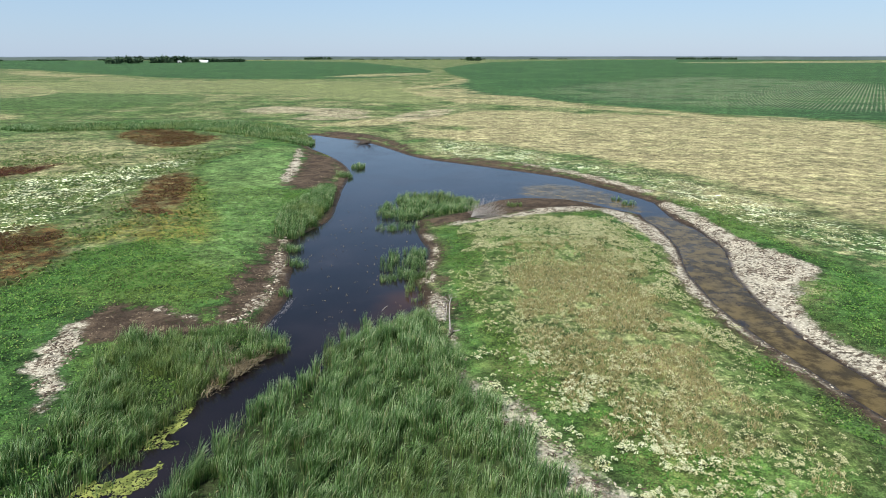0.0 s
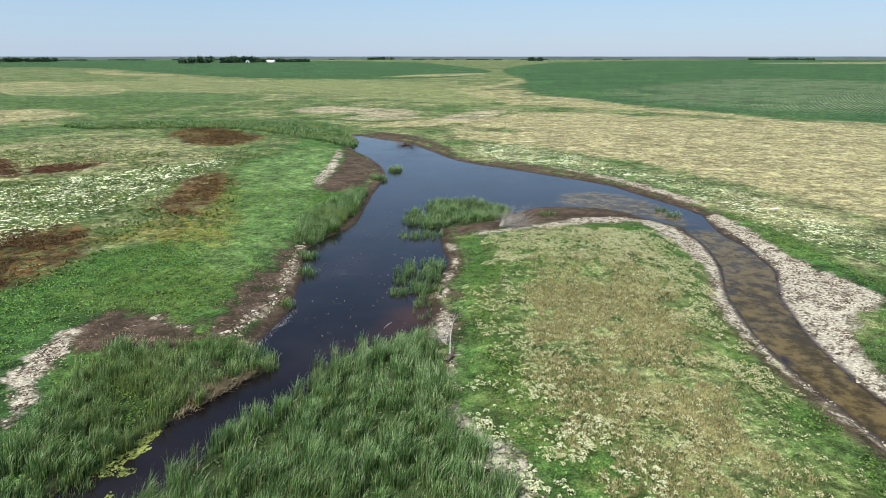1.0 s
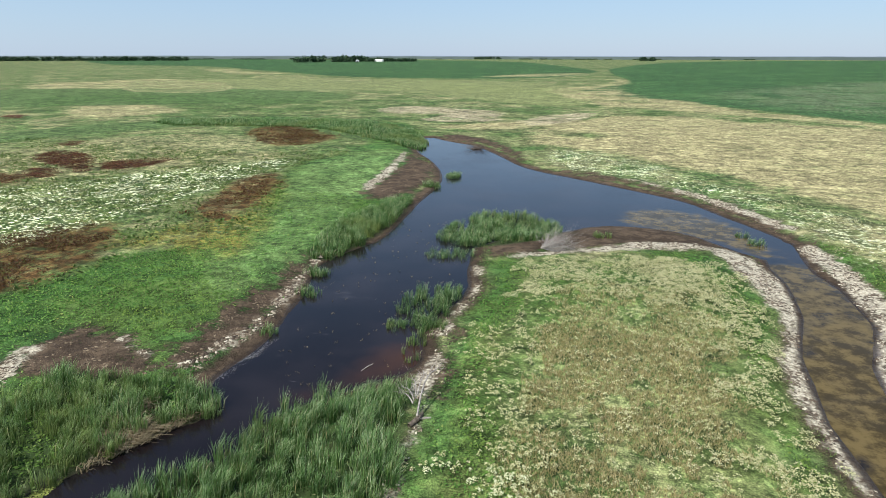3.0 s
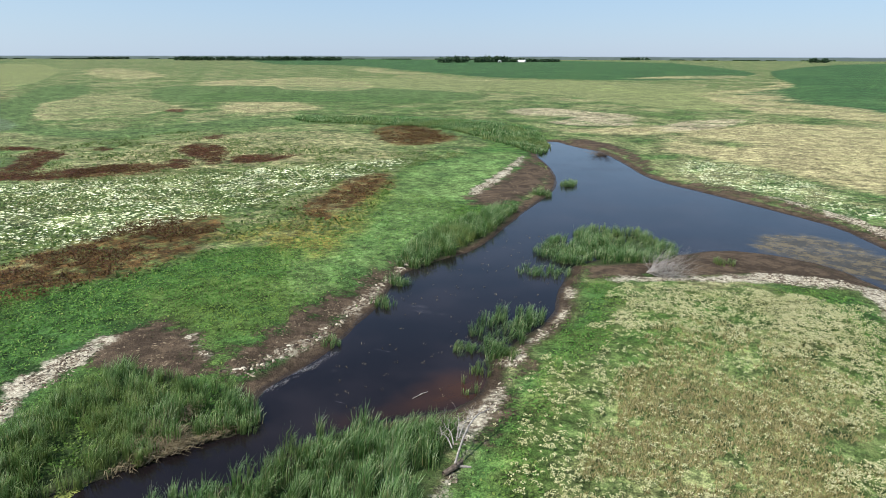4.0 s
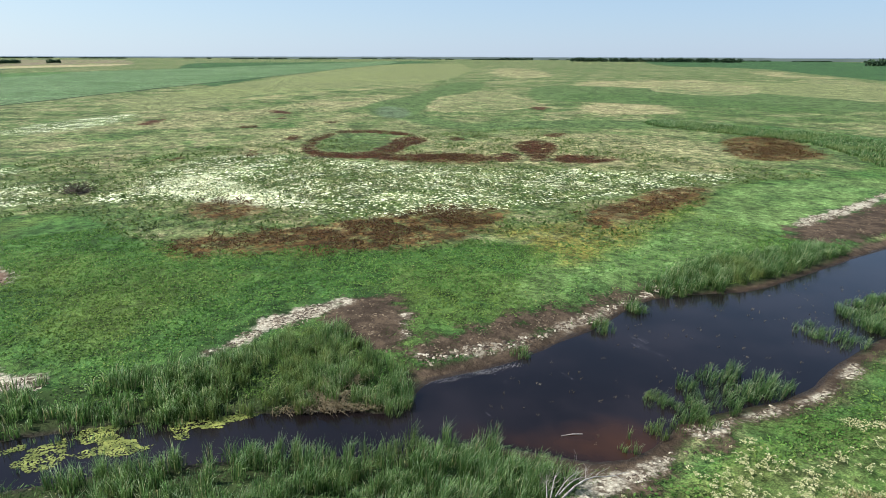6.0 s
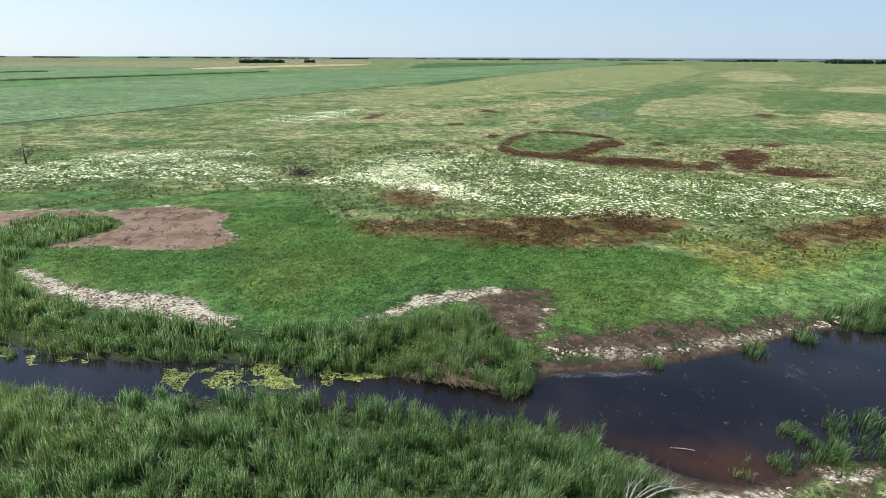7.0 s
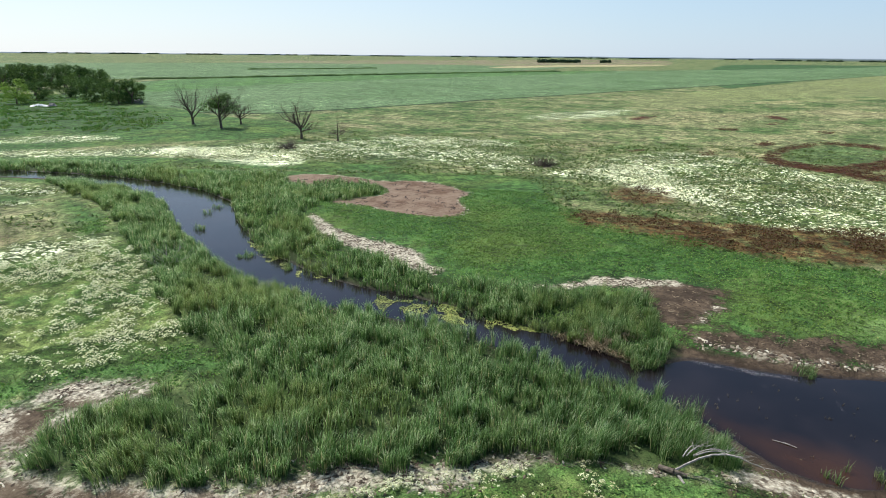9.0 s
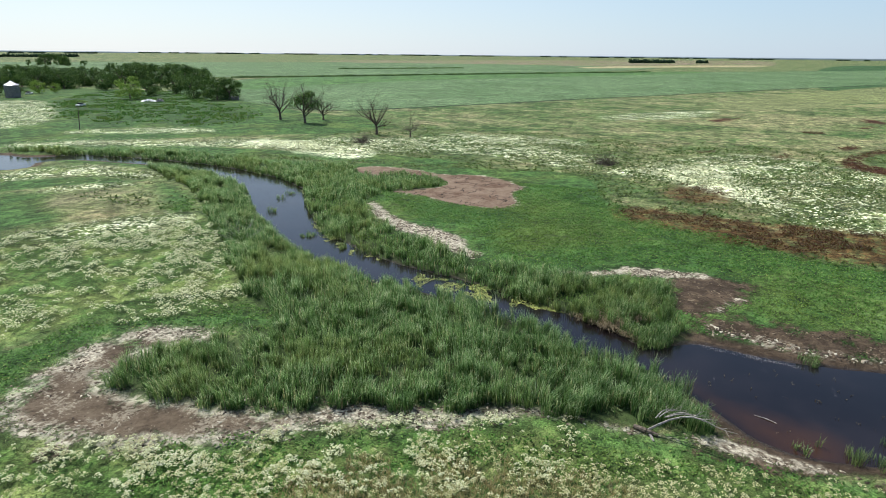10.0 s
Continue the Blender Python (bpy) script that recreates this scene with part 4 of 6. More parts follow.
CLAY, CLAY_B = (0.066, 0.047, 0.031), (0.145, 0.112, 0.076)
PAN, PAN_B = (0.23, 0.175, 0.14), (0.40, 0.355, 0.30)
WET, BED = (0.025, 0.018, 0.014), (0.057, 0.037, 0.018)


def leaf_material(name, stops, through_light=0.3, rough=0.55, patch=0.25, dark=0.4, ripe=None, spec=0.25):
    n = Nodes(name)
    c = n.colours(n.island(), stops)
    if ripe:
        c = n.mix(n.ramp(n.noise(0.055, 5, 0.65), 0.48, 0.62, 0, 0.6), c, ripe)
    c = n.mix(n.ramp(n.noise(patch, 4), 0.42, 0.62, 0, dark), c, stops[0][1])
    return n.surface(c, rough, spec=spec, through_light=through_light)


def plain_material(name, a, b, scale=3.0, rough=0.8, metal=0.0, relief=0.3, spec=0.3):
    n = Nodes(name)
    f = n.noise(scale, 5, 0.6)
    c = n.mix(n.ramp(f, 0.35, 0.68), a, b)
    return n.surface(c, rough, n.bump(f, relief, 0.03), metal, spec)


def water_material():
    n = Nodes("creek_water")
    s = n.attr("shallow")
    murk = n.noise(0.10, 4)
    deep = n.mix(n.ramp(murk, 0.35, 0.7), (0.006, 0.0045, 0.005), (0.015, 0.0115, 0.0125))
    red = n.ramp(n.math("ADD", s, n.math("MULTIPLY", n.math("SUBTRACT", murk, 0.5), 8)), -1.5, 3.5)
    col = n.mix(red, deep, (0.046, 0.020, 0.009))
    brown = n.mix(n.ramp(n.noise(0.55, 7, 0.7), 0.40, 0.62), (0.042, 0.031, 0.012), (0.125, 0.092, 0.036))
    choked = n.ramp(n.math("ADD", n.attr("brook"), n.math("MULTIPLY", n.math("SUBTRACT", n.noise(0.4, 4), 0.5), 8.0)), -0.5, 2.2)
    col = n.mix(choked, col, brown)
    scum = n.noise(0.35, 5, 0.7, stretch=((0.5, 1.6, 1), 30))
    col = n.mix(n.ramp(scum, 0.64, 0.74, 0, 0.35), col, (0.13, 0.12, 0.13))
    rip = n.math("ADD", n.noise(1.8, 3, 0.5, stretch=((1, 2.2, 1), 35)), n.math("MULTIPLY", n.noise(0.3, 2), 0.8))
    return n.surface(col, n.ramp(n.noise(0.07, 4, 0.6), 0.4, 0.62, 0.06, 0.16), n.bump(rip, 0.06, 0.06), spec=n.ramp(n.math("MULTIPLY", choked, n.ramp(n.noise(0.25, 6, 0.7), 0.35, 0.6, 0.6, 1.0)), 0, 1, 0.5, 0.12), ior=1.33)


GROUND = ground_material()
WATER = water_material()
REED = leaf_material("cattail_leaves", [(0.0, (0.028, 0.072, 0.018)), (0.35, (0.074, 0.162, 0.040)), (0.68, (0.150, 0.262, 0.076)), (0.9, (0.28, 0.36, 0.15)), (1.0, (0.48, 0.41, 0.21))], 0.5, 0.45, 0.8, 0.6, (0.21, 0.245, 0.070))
# Paler leaf tips, with the sheen of sunlit tops put into the colour
REED_LIT_TIP = leaf_material("cattail_lit_tips", [(0.0, (0.072, 0.160, 0.042)), (0.35, (0.21, 0.38, 0.125)), (0.68, (0.38, 0.54, 0.235)), (0.9, (0.62, 0.72, 0.45)), (1.0, (0.72, 0.65, 0.40))], 0.5, 0.38, 0.8, 0.7, (0.30, 0.37, 0.11), 0.4)
REED_DRY = leaf_material("dead_cattail_leaves", [(0.0, (0.164, 0.131, 0.074)), (0.6, (0.279, 0.230, 0.139)), (1.0, (0.369, 0.320, 0.221))])
WEED = leaf_material("weed_leaves", [(0.0, (0.062, 0.160, 0.032)), (0.6, (0.135, 0.272, 0.058)), (0.9, (0.21, 0.335, 0.085)), (1.0, (0.31, 0.34, 0.11))], 0.3, 0.6, 0.12, 0.5, (0.17, 0.225, 0.05), 0.1)
GRASS = leaf_material("meadow_grass_blades", [(0.0, (0.062, 0.120, 0.026)), (0.6, (0.120, 0.180, 0.045)), (0.88, (0.155, 0.19, 0.062)), (1.0, (0.27, 0.26, 0.11))], 0.3, 0.55, 0.25, 0.4, (0.14, 0.175, 0.055))
DRY_GRASS = leaf_material("dry_grass_blades", [(0.0, (0.22, 0.215, 0.08)), (0.5, (0.42, 0.355, 0.17)), (1.0, (0.58, 0.50, 0.28))], 0.4, 0.55, 0.35, 0.25)
DOCK = leaf_material("dock_seed_heads", [(0.0, (0.048, 0.020, 0.009)), (0.5, (0.090, 0.042, 0.015)), (0.8, (0.16, 0.088, 0.028)), (1.0, (0.10, 0.15, 0.035))], 0.2)
FLOWER = leaf_material("cream_flowers", [(0.0, (0.40, 0.43, 0.21)), (0.4, (0.62, 0.64, 0.39)), (1.0, (0.80, 0.81, 0.58))], 0.25, 0.8)
FLOWER_DULL = leaf_material("creamy_flower_heads", [(0.0, (0.32, 0.33, 0.14)), (0.4, (0.50, 0.49, 0.26)), (1.0, (0.66, 0.63, 0.40))], 0.25, 0.8)
LEAF = leaf_material("tree_leaves", [(0.0, (0.026, 0.062, 0.016)), (0.6, (0.080, 0.150, 0.034)), (1.0, (0.16, 0.25, 0.055))], 0.3, 0.75)
LEAF_LIGHT = leaf_material("light_tree_leaves", [(0.0, (0.11, 0.20, 0.030)), (0.6, (0.20, 0.32, 0.055)), (1.0, (0.29, 0.42, 0.085))], 0.35, 0.75)
# far tree leaves, the blue of distance haze painted into their green
LEAF_HAZED = leaf_material("hazed_shelterbelt_leaves", [(0.0, (0.018, 0.042, 0.022)), (0.6, (0.042, 0.082, 0.040)), (1.0, (0.075, 0.120, 0.055))], 0.2, 0.8)
BARK = plain_material("bark", (0.07, 0.055, 0.042), (0.16, 0.13, 0.10), 4)
DEAD = plain_material("weathered_branch", (0.20, 0.18, 0.16), (0.40, 0.37, 0.33), 5)
STEEL = plain_material("galvanised_steel", (0.38, 0.39, 0.40), (0.55, 0.56, 0.57), 0.6, 0.45, 0.7, 0.05)
WHITE = plain_material("white_paint", (0.66, 0.66, 0.64), (0.80, 0.80, 0.78), 1.0, 0.5, 0, 0.05)
GREY = plain_material("weathered_boards", (0.16, 0.15, 0.14), (0.28, 0.26, 0.24), 1.5)
DARK = plain_material("dark_rubber_and_glass", (0.012, 0.012, 0.014), (0.025, 0.025, 0.027), 2, 0.4)
clod_nodes = Nodes("dried_mud_clods")
CLOD = clod_nodes.surface(clod_nodes.colours(clod_nodes.island(), [(0.0, (0.045, 0.034, 0.026)), (0.5, (0.13, 0.10, 0.072)), (0.75, (0.31, 0.27, 0.20)), (1.0, (0.56, 0.52, 0.41))]), 0.95, spec=0.15)
lump_nodes = Nodes("trampled_mud")
LUMP = lump_nodes.surface(lump_nodes.colours(lump_nodes.island(), [(0.0, (0.035, 0.026, 0.020)), (0.6, (0.088, 0.063, 0.041)), (1.0, (0.23, 0.185, 0.125))]), 0.9, spec=0.2)
FOAM = plain_material("foam", (0.16, 0.15, 0.15), (0.33, 0.31, 0.30), 6, 0.8)
alg_nodes = Nodes("algae_mat")
ALGAE = alg_nodes.surface(alg_nodes.mix(alg_nodes.ramp(alg_nodes.noise(1.4, 4), 0.38, 0.66), (0.09, 0.115, 0.024), (0.27, 0.30, 0.075)), 0.7, alg_nodes.bump(alg_nodes.noise(5, 4), 0.5, 0.05))


# ---- mesh helpers ----
def mesh_object(name, v, f, material, smooth_faces=False):
    """One object from arrays of corners and of triangles or quads."""
    me = bpy.data.meshes.new(name)
    v, f = np.asarray(v, np.float32), np.asarray(f, np.int32)
    me.vertices.add(len(v))
    me.vertices.foreach_set("co", v.ravel())
    me.loops.add(f.size)
    me.loops.foreach_set("vertex_index", f.ravel())
    me.polygons.add(len(f))
    me.polygons.foreach_set("loop_start", np.arange(len(f), dtype=np.int32) * f.shape[1])
    me.update(calc_edges=True)
    me.validate()
    me.materials.append(material)
    if smooth_faces:
        me.polygons.foreach_set("use_smooth", np.ones(len(f), bool))
    return new(name, me)


def part(name, bm, material, parent, label=""):
    me = bpy.data.meshes.new(name)
    bm.to_mesh(me)
    bm.free()
    me.materials.append(material)
    ob = new(name, me)
    ob.parent = parent
    return tagged(ob, label)


def thing(name, x, y, z, label, category, group="", turn=0.0):
    ob = new(name)
    ob.empty_display_size = 0.3
    ob.matrix_basis = pose(x, y, z, 0, 0, turn)
    return tagged(ob, label, category, group)


def spread(rng, outlines, count, margin=0.0, wobble=1.0):
    """Random places inside the outlines of a region, with ragged borders."""
    xs, ys = [], []
    area = [abs(np.sum(p[:, 0] * np.roll(p[:, 1], -1) - p[:, 1] * np.roll(p[:, 0], -1))) / 2 for p in outlines]
    for p, ar in zip(outlines, area):
        lo, hi = p.min(0), p.max(0)
        m = int(count * (hi - lo).prod())
        x, y = rng.uniform(lo[0], hi[0], m), rng.uniform(lo[1], hi[1], m)
        keep = poly_sd(x, y, p) + (field(x, y, 1.7, 31) - 0.5) * 2 * wobble > margin
        xs.append(x[keep])
        ys.append(y[keep])
    return np.concatenate(xs), np.concatenate(ys)


def blades(rng, x, y, z, tall, wide, lean, bend=0.35, stray=0.16, curl=1.0):
    """Bent tapered leaves: two joints and a tip each."""
    m = len(x)
    turn = rng.uniform(0, 2 * np.pi, m)
    side = np.stack([np.cos(turn), np.sin(turn), np.zeros(m)], 1) * (np.broadcast_to(wide, m) / 2)[:, None]
    flop = rng.normal(0, stray, (m, 2)) + np.asarray(lean)
    base = np.stack([x, y, z], 1)
    t = np.broadcast_to(tall, m)
    mid = base + np.stack([flop[:, 0] * t * bend, flop[:, 1] * t * bend, 0.6 * t], 1)
    tip = base + np.stack([flop[:, 0] * t * curl, flop[:, 1] * t * curl, t * np.maximum(0.5, 1 - 0.3 * curl * np.hypot(flop[:, 0], flop[:, 1]))], 1)
    v = np.stack([base - side, base + side, mid + side * 0.8, mid - side * 0.8, tip], 1).reshape(-1, 3)
    i = np.arange(m)[:, None] * 5
    f = np.stack([i + [0, 1, 2], i + [0, 2, 3], i + [3, 2, 4]], 1).reshape(-1, 3)
    return v, f


def reed_bed(rng, outlines, density, tall, label, gap=0.28, wide=0.036, material=None, tuft=1.0, droop=0.0, wading=0.0):
    """Cattails: upright leaves in close tufts of uneven height, tips nodding with the wind, with gaps between."""
    cx, cy = spread(rng, outlines, 2.4 / tuft ** 2, 0.0, 0.9)
    keep = (field(cx, cy, 2.6, 13) * 0.65 + field(cx, cy, 0.9, 14) * 0.35 > gap * rng.uniform(0.5, 1.3, len(cx))) & (line_sd(cx, cy, CREEKS[0][0], [w - 0.1 - wading for w in CREEKS[0][1]]) < 0)
    cx, cy = cx[keep], cy[keep]
    cr = tuft * rng.uniform(0.25, 0.55, len(cx))
    ch = 0.52 + 0.35 * field(cx, cy, 5, 16) + 0.28 * field(cx, cy, 1.6, 17) + 0.22 * rng.uniform(-1, 1, len(cx))
    per = np.maximum(4, (density * rng.uniform(0.25, 0.6, len(cx)) * tuft ** 2).astype(int))
    own = np.repeat(np.arange(len(cx)), per)
    m = len(own)
    u, an = rng.uniform(0, 1, m) ** 0.6, rng.uniform(0, 2 * np.pi, m)
    x, y = cx[own] + cr[own] * u * np.cos(an), cy[own] + cr[own] * u * np.sin(an)
    ok = line_sd(x, y, CREEKS[0][0], [w - 0.5 - wading for w in CREEKS[0][1]]) < 0
    x, y, u, an, own = x[ok], y[ok], u[ok], an[ok], own[ok]
    m = len(x)
    size = tall * ch[own] * (1.0 - 0.25 * u ** 2) * rng.uniform(0.7, 1.15, m)
    swirl = (field(x, y, 4, 15) - 0.5) * 0.5
    nod = 0.05 + 0.20 * field(cx, cy, 2.0, 18)[own] + droop
    lean = np.stack([nod + swirl * 0.6 + 0.16 * u * np.cos(an), nod * 0.7 - swirl * 0.4 + 0.16 * u * np.sin(an)], 1)
    z = np.maximum(height(x, y), WATER_Z - 0.15)
    v, f = blades(rng, x, y, z, size, wide * rng.uniform(0.6, 1.3, m), lean, 0.32, 0.13 + droop * 0.6, 1.0)
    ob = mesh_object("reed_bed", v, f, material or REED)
    # each leaf's top third takes the paler copy with sunlight in its colour
    ob.data.materials.append(material or REED_LIT_TIP)
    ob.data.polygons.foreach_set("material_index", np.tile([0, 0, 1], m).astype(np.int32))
    return tagged(ob, label, "reeds", kind="stuff")


# ---- ground and water ----
def axis(lo, hi, step, end_lo, end_hi, growth=1.09):
    mid = list(np.arange(lo, hi + step / 2, step))
    s, p, up = step, mid[-1], []
    while p < end_hi:
        s *= growth
        p += s
        up.append(min(p, end_hi))
    s, p, dn = step, lo, []
    while p > end_lo:
        s *= growth
        p -= s
        dn.append(max(p, end_lo))
    return np.array(dn[::-1] + mid + up)


gx, gy = axis(-100, 60, 0.9, -4950, 4950, 1.06), axis(-40, 170, 0.9, -4950, 4950, 1.06)
GX, GY = np.meshgrid(gx, gy)
px_, py_ = GX.ravel(), GY.ravel()
wsd_ = sd("water", px_, py_)
nx, ny = len(gx), len(gy)
ii, jj = np.meshgrid(np.arange(nx - 1), np.arange(ny - 1))
k = (jj * nx + ii).ravel()
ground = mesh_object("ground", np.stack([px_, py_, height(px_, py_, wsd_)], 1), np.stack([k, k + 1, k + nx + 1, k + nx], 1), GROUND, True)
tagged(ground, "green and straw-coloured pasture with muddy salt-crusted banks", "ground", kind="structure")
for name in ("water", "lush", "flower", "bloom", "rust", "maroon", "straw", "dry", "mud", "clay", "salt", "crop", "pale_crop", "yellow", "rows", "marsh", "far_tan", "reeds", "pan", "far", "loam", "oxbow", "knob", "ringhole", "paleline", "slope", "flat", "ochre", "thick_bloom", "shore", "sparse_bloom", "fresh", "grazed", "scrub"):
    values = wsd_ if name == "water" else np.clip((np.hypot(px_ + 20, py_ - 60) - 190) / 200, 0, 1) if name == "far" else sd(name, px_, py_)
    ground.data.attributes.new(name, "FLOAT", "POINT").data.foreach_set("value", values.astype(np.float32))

wx, wy = np.arange(-90, 62, 1.5), np.arange(-125, 226, 1.5)
WX, WY = np.meshgrid(wx, wy)
qx, qy = WX.ravel(), WY.ravel()
ii, jj = np.meshgrid(np.arange(len(wx) - 1), np.arange(len(wy) - 1))
k = (jj * len(wx) + ii).ravel()
wet_face = (sd("water", qx, qy) > -5)[k]
k = k[wet_face]
water = mesh_object("water", np.stack([qx, qy, np.full(len(qx), WATER_Z)], 1), np.stack([k, k + 1, k + len(wx) + 1, k + len(wx)], 1), WATER, True)
tagged(water, "dark still creek water widening into a pond", "water", kind="structure")
water.data.attributes.new("shallow", "FLOAT", "POINT").data.foreach_set("value", sd("shallow", qx, qy).astype(np.float32))
brook = line_sd(qx, qy, CREEKS[1][0][1:], [w + 2 for w in CREEKS[1][1][1:]])
brook = np.maximum(brook, sd("silt", qx, qy) + 0.5)
water.data.attributes.new("brook", "FLOAT", "POINT").data.foreach_set("value", brook.astype(np.float32))

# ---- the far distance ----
# Self-lit backdrop ring: glows by itself, distance haze mixed into its colour.
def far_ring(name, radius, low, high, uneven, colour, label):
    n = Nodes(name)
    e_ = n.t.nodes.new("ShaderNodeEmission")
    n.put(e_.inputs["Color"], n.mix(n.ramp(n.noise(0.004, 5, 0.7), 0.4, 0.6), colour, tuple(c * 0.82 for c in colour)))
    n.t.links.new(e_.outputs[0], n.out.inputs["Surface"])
    q = np.linspace(0, 2 * np.pi, 721)[:-1]
    top = high + uneven * (field(q * 40, q * 0, 2.0, 95) * 0.6 + field(q * 200, q * 0, 2.0, 96) * 0.4)
    top = top - 17.0 * np.clip(-0.8 * np.cos(q) - 0.6 * np.sin(q), 0, 1) ** 1.5  # the land falls away to the south-west
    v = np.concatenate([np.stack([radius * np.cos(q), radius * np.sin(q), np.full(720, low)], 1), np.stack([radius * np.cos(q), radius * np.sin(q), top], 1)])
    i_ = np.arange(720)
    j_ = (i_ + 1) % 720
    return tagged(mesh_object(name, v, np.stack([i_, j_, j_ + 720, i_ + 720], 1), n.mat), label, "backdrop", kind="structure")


far_ring("backdrop", 4840, -6.0, 17.5, 3.0, (0.14, 0.185, 0.175), "self-lit backdrop band of green farmland with haze in its colour")
far_ring("backdrop", 4890, -6.0, 21.5, 4.0, (0.25, 0.325, 0.41), "self-lit backdrop band of low ridges with blue haze in its colour")

# ---- plants ----
rng = np.random.default_rng(7)
reed_bed(rng, REGIONS["reed_main"], 86, 2.15, "dense grey-green cattails filling the creek bank", 0.40)
reed_bed(rng, REGIONS["reed_sw"], 86, 2.05, "green cattails with broken dry stems beside dark water", 0.46)
reed_bed(rng, REGIONS["litter"], 44, 1.0, "broken dry cattail stems at the water's edge", 0.5, 0.07, REED_DRY, 1.0, 0.7)
reed_bed(rng, REGIONS["reed_up"], 42, 2.0, "dark green cattails lining the far creek bank", 0.45, 0.055)
reed_bed(rng, REGIONS["reed_w"], 60, 2.2, "green cattails along the pond shore", 0.3)
reed_bed(rng, REGIONS["reed_island"], 55, 1.8, "bright green reed island standing in the pond", 0.3)
reed_bed(rng, REGIONS["reed_islet"], 36, 1.2, "small low clump of reeds in the pond", 0.32)
reed_bed(rng, REGIONS["reed_e"], 52, 1.6, "green reeds at the edge of the muddy bank", 0.38)
reed_bed(rng, REGIONS["reed_arm"], 22, 1.5, "strip of reeds on the bare clay flat", 0.36, 0.075)
reed_bed(rng, REGIONS["reed_far"], 6, 1.5, "distant dark green reeds above the pond", 0.40, 0.16)
reed_bed(rng, REGIONS["algae"][:1] + REGIONS["algae"][2:3], 26, 1.3, "thin reeds standing in the algae", 0.46, tuft=0.8, wading=1.8)


def tufts(name, rng, x, y, tall, wide, leaves, material, label, category):
    x, y = np.repeat(x, leaves), np.repeat(y, leaves)
    m = len(x)
    x, y = x + rng.normal(0, wide * 0.9, m), y + rng.normal(0, wide * 0.9, m)
    v, f = blades(rng, x, y, height(x, y) - 0.03, tall * rng.uniform(0.5, 1.2, m), wide, rng.normal(0, 0.45, (m, 2)))
    return tagged(mesh_object(name, v, f, material), label, category, kind="stuff")


def dry_land(x, y, gap=1.2):
    return (sd("water", x, y) < -gap) & (sd("mud", x, y) < 0.3) & (sd("salt", x, y) < 0.3) & (sd("clay", x, y) < 0.3) & (sd("loam", x, y) < 0.2)


def box_points(rng, x0, x1, y0, y1, density):
    m = int((x1 - x0) * (y1 - y0) * density)
    return rng.uniform(x0, x1, m), rng.uniform(y0, y1, m)


def leaves(name, rng, x, y, size, rise, material, label, category, slim=0.6, tilt=0.45):
    """Low leafy cover: small leaves lying at all angles over the ground."""
    m = len(x)
    c = np.stack([x, y, height(x, y) + rise * rng.uniform(0.15, 1.0, m)], 1)
    nrm = rng.normal(0, tilt, (m, 3)) + [0, 0, 1]
    p = np.cross(nrm, rng.normal(0, 1, (m, 3)))
    p /= np.linalg.norm(p, axis=1, keepdims=True)
    q = np.cross(nrm, p)
    q /= np.linalg.norm(q, axis=1, keepdims=True)
    w = (size * rng.uniform(0.5, 1.4, m))[:, None]
    v = np.stack([c - p * w, c - q * w * slim, c + p * w, c + q * w * slim], 1).reshape(-1, 3)
    return tagged(mesh_object(name, v, np.arange(m * 4).reshape(-1, 4), material), label, category, kind="stuff")


x, y = spread(rng, REGIONS["reed_main"] + REGIONS["reed_sw"], 9, 0.3, 0.8)
ok = line_sd(x, y, CREEKS[0][0], CREEKS[0][1]) < 0.2
leaves("reed_undergrowth", rng, x[ok], y[ok], 0.16, 0.5, REED, "short green growth between the cattails", "reeds", 0.3, 0.8)
x, y = box_points(rng, -80, 50, -30, 125, 27)
ok = dry_land(x, y, 1.9) & (sd("lush", x, y) + (field(x, y, 4, 41) - 0.5) * 5 > 0) & (np.maximum(sd("mud", x, y), sd("salt", x, y)) < rng.uniform(-4.5, 0.2, len(x))) & (field(x, y, 0.9, 42) * 0.5 + field(x, y, 5, 43) * 0.5 > 0.26) & ((np.maximum(sd("ochre", x, y), sd("grazed", x, y)) < 0) | (rng.uniform(0, 1, len(x)) < 0.3))
hump = np.clip(field(x, y, 1.0, 57) * 0.6 + field(x, y, 0.45, 58) * 0.4 - 0.3, 0, 1)[ok]
leaves("low_weeds", rng, x[ok], y[ok], 0.115, 0.08 + 0.5 * hump, WEED, "low bright green weeds carpeting the bank", "weeds", 0.6, 0.65)
x, y = box_points(rng, -60, 52, -45, 112, 17)
ok = dry_land(x, y) & (sd("lush", x, y) < 1.5) & (sd("reeds", x, y) < 0) & (sd("rust", x, y) < 0) & (x > -30) & (field(x, y, 1.1, 44) > 0.35)
dried = sd("dry", x, y) + (field(x, y, 5, 49) - 0.5) * 10 + (field(x, y, 1.2, 50) - 0.5) * 12 > -1.5
ok = ok & ~dried
leaves("meadow_grass", rng, x[ok], y[ok], 0.13, 0.30, GRASS, "rough green and tan meadow grass", "grass", 0.2, 0.8)
x, y = spread(rng, REGIONS["dry"][-1:] + REGIONS["dry"][1:2], 15, -3, 6)
ok = dry_land(x, y) & (field(x, y, 4, 49) * 0.6 + field(x, y, 1.0, 50) * 0.4 > 0.42)
tufts("dry_grass", rng, x[ok], y[ok], 0.42, 0.035, 4, DRY_GRASS, "dry tan grass on top of the knoll", "grass")
x, y = box_points(rng, -165, -30, -60, 175, 3.2)
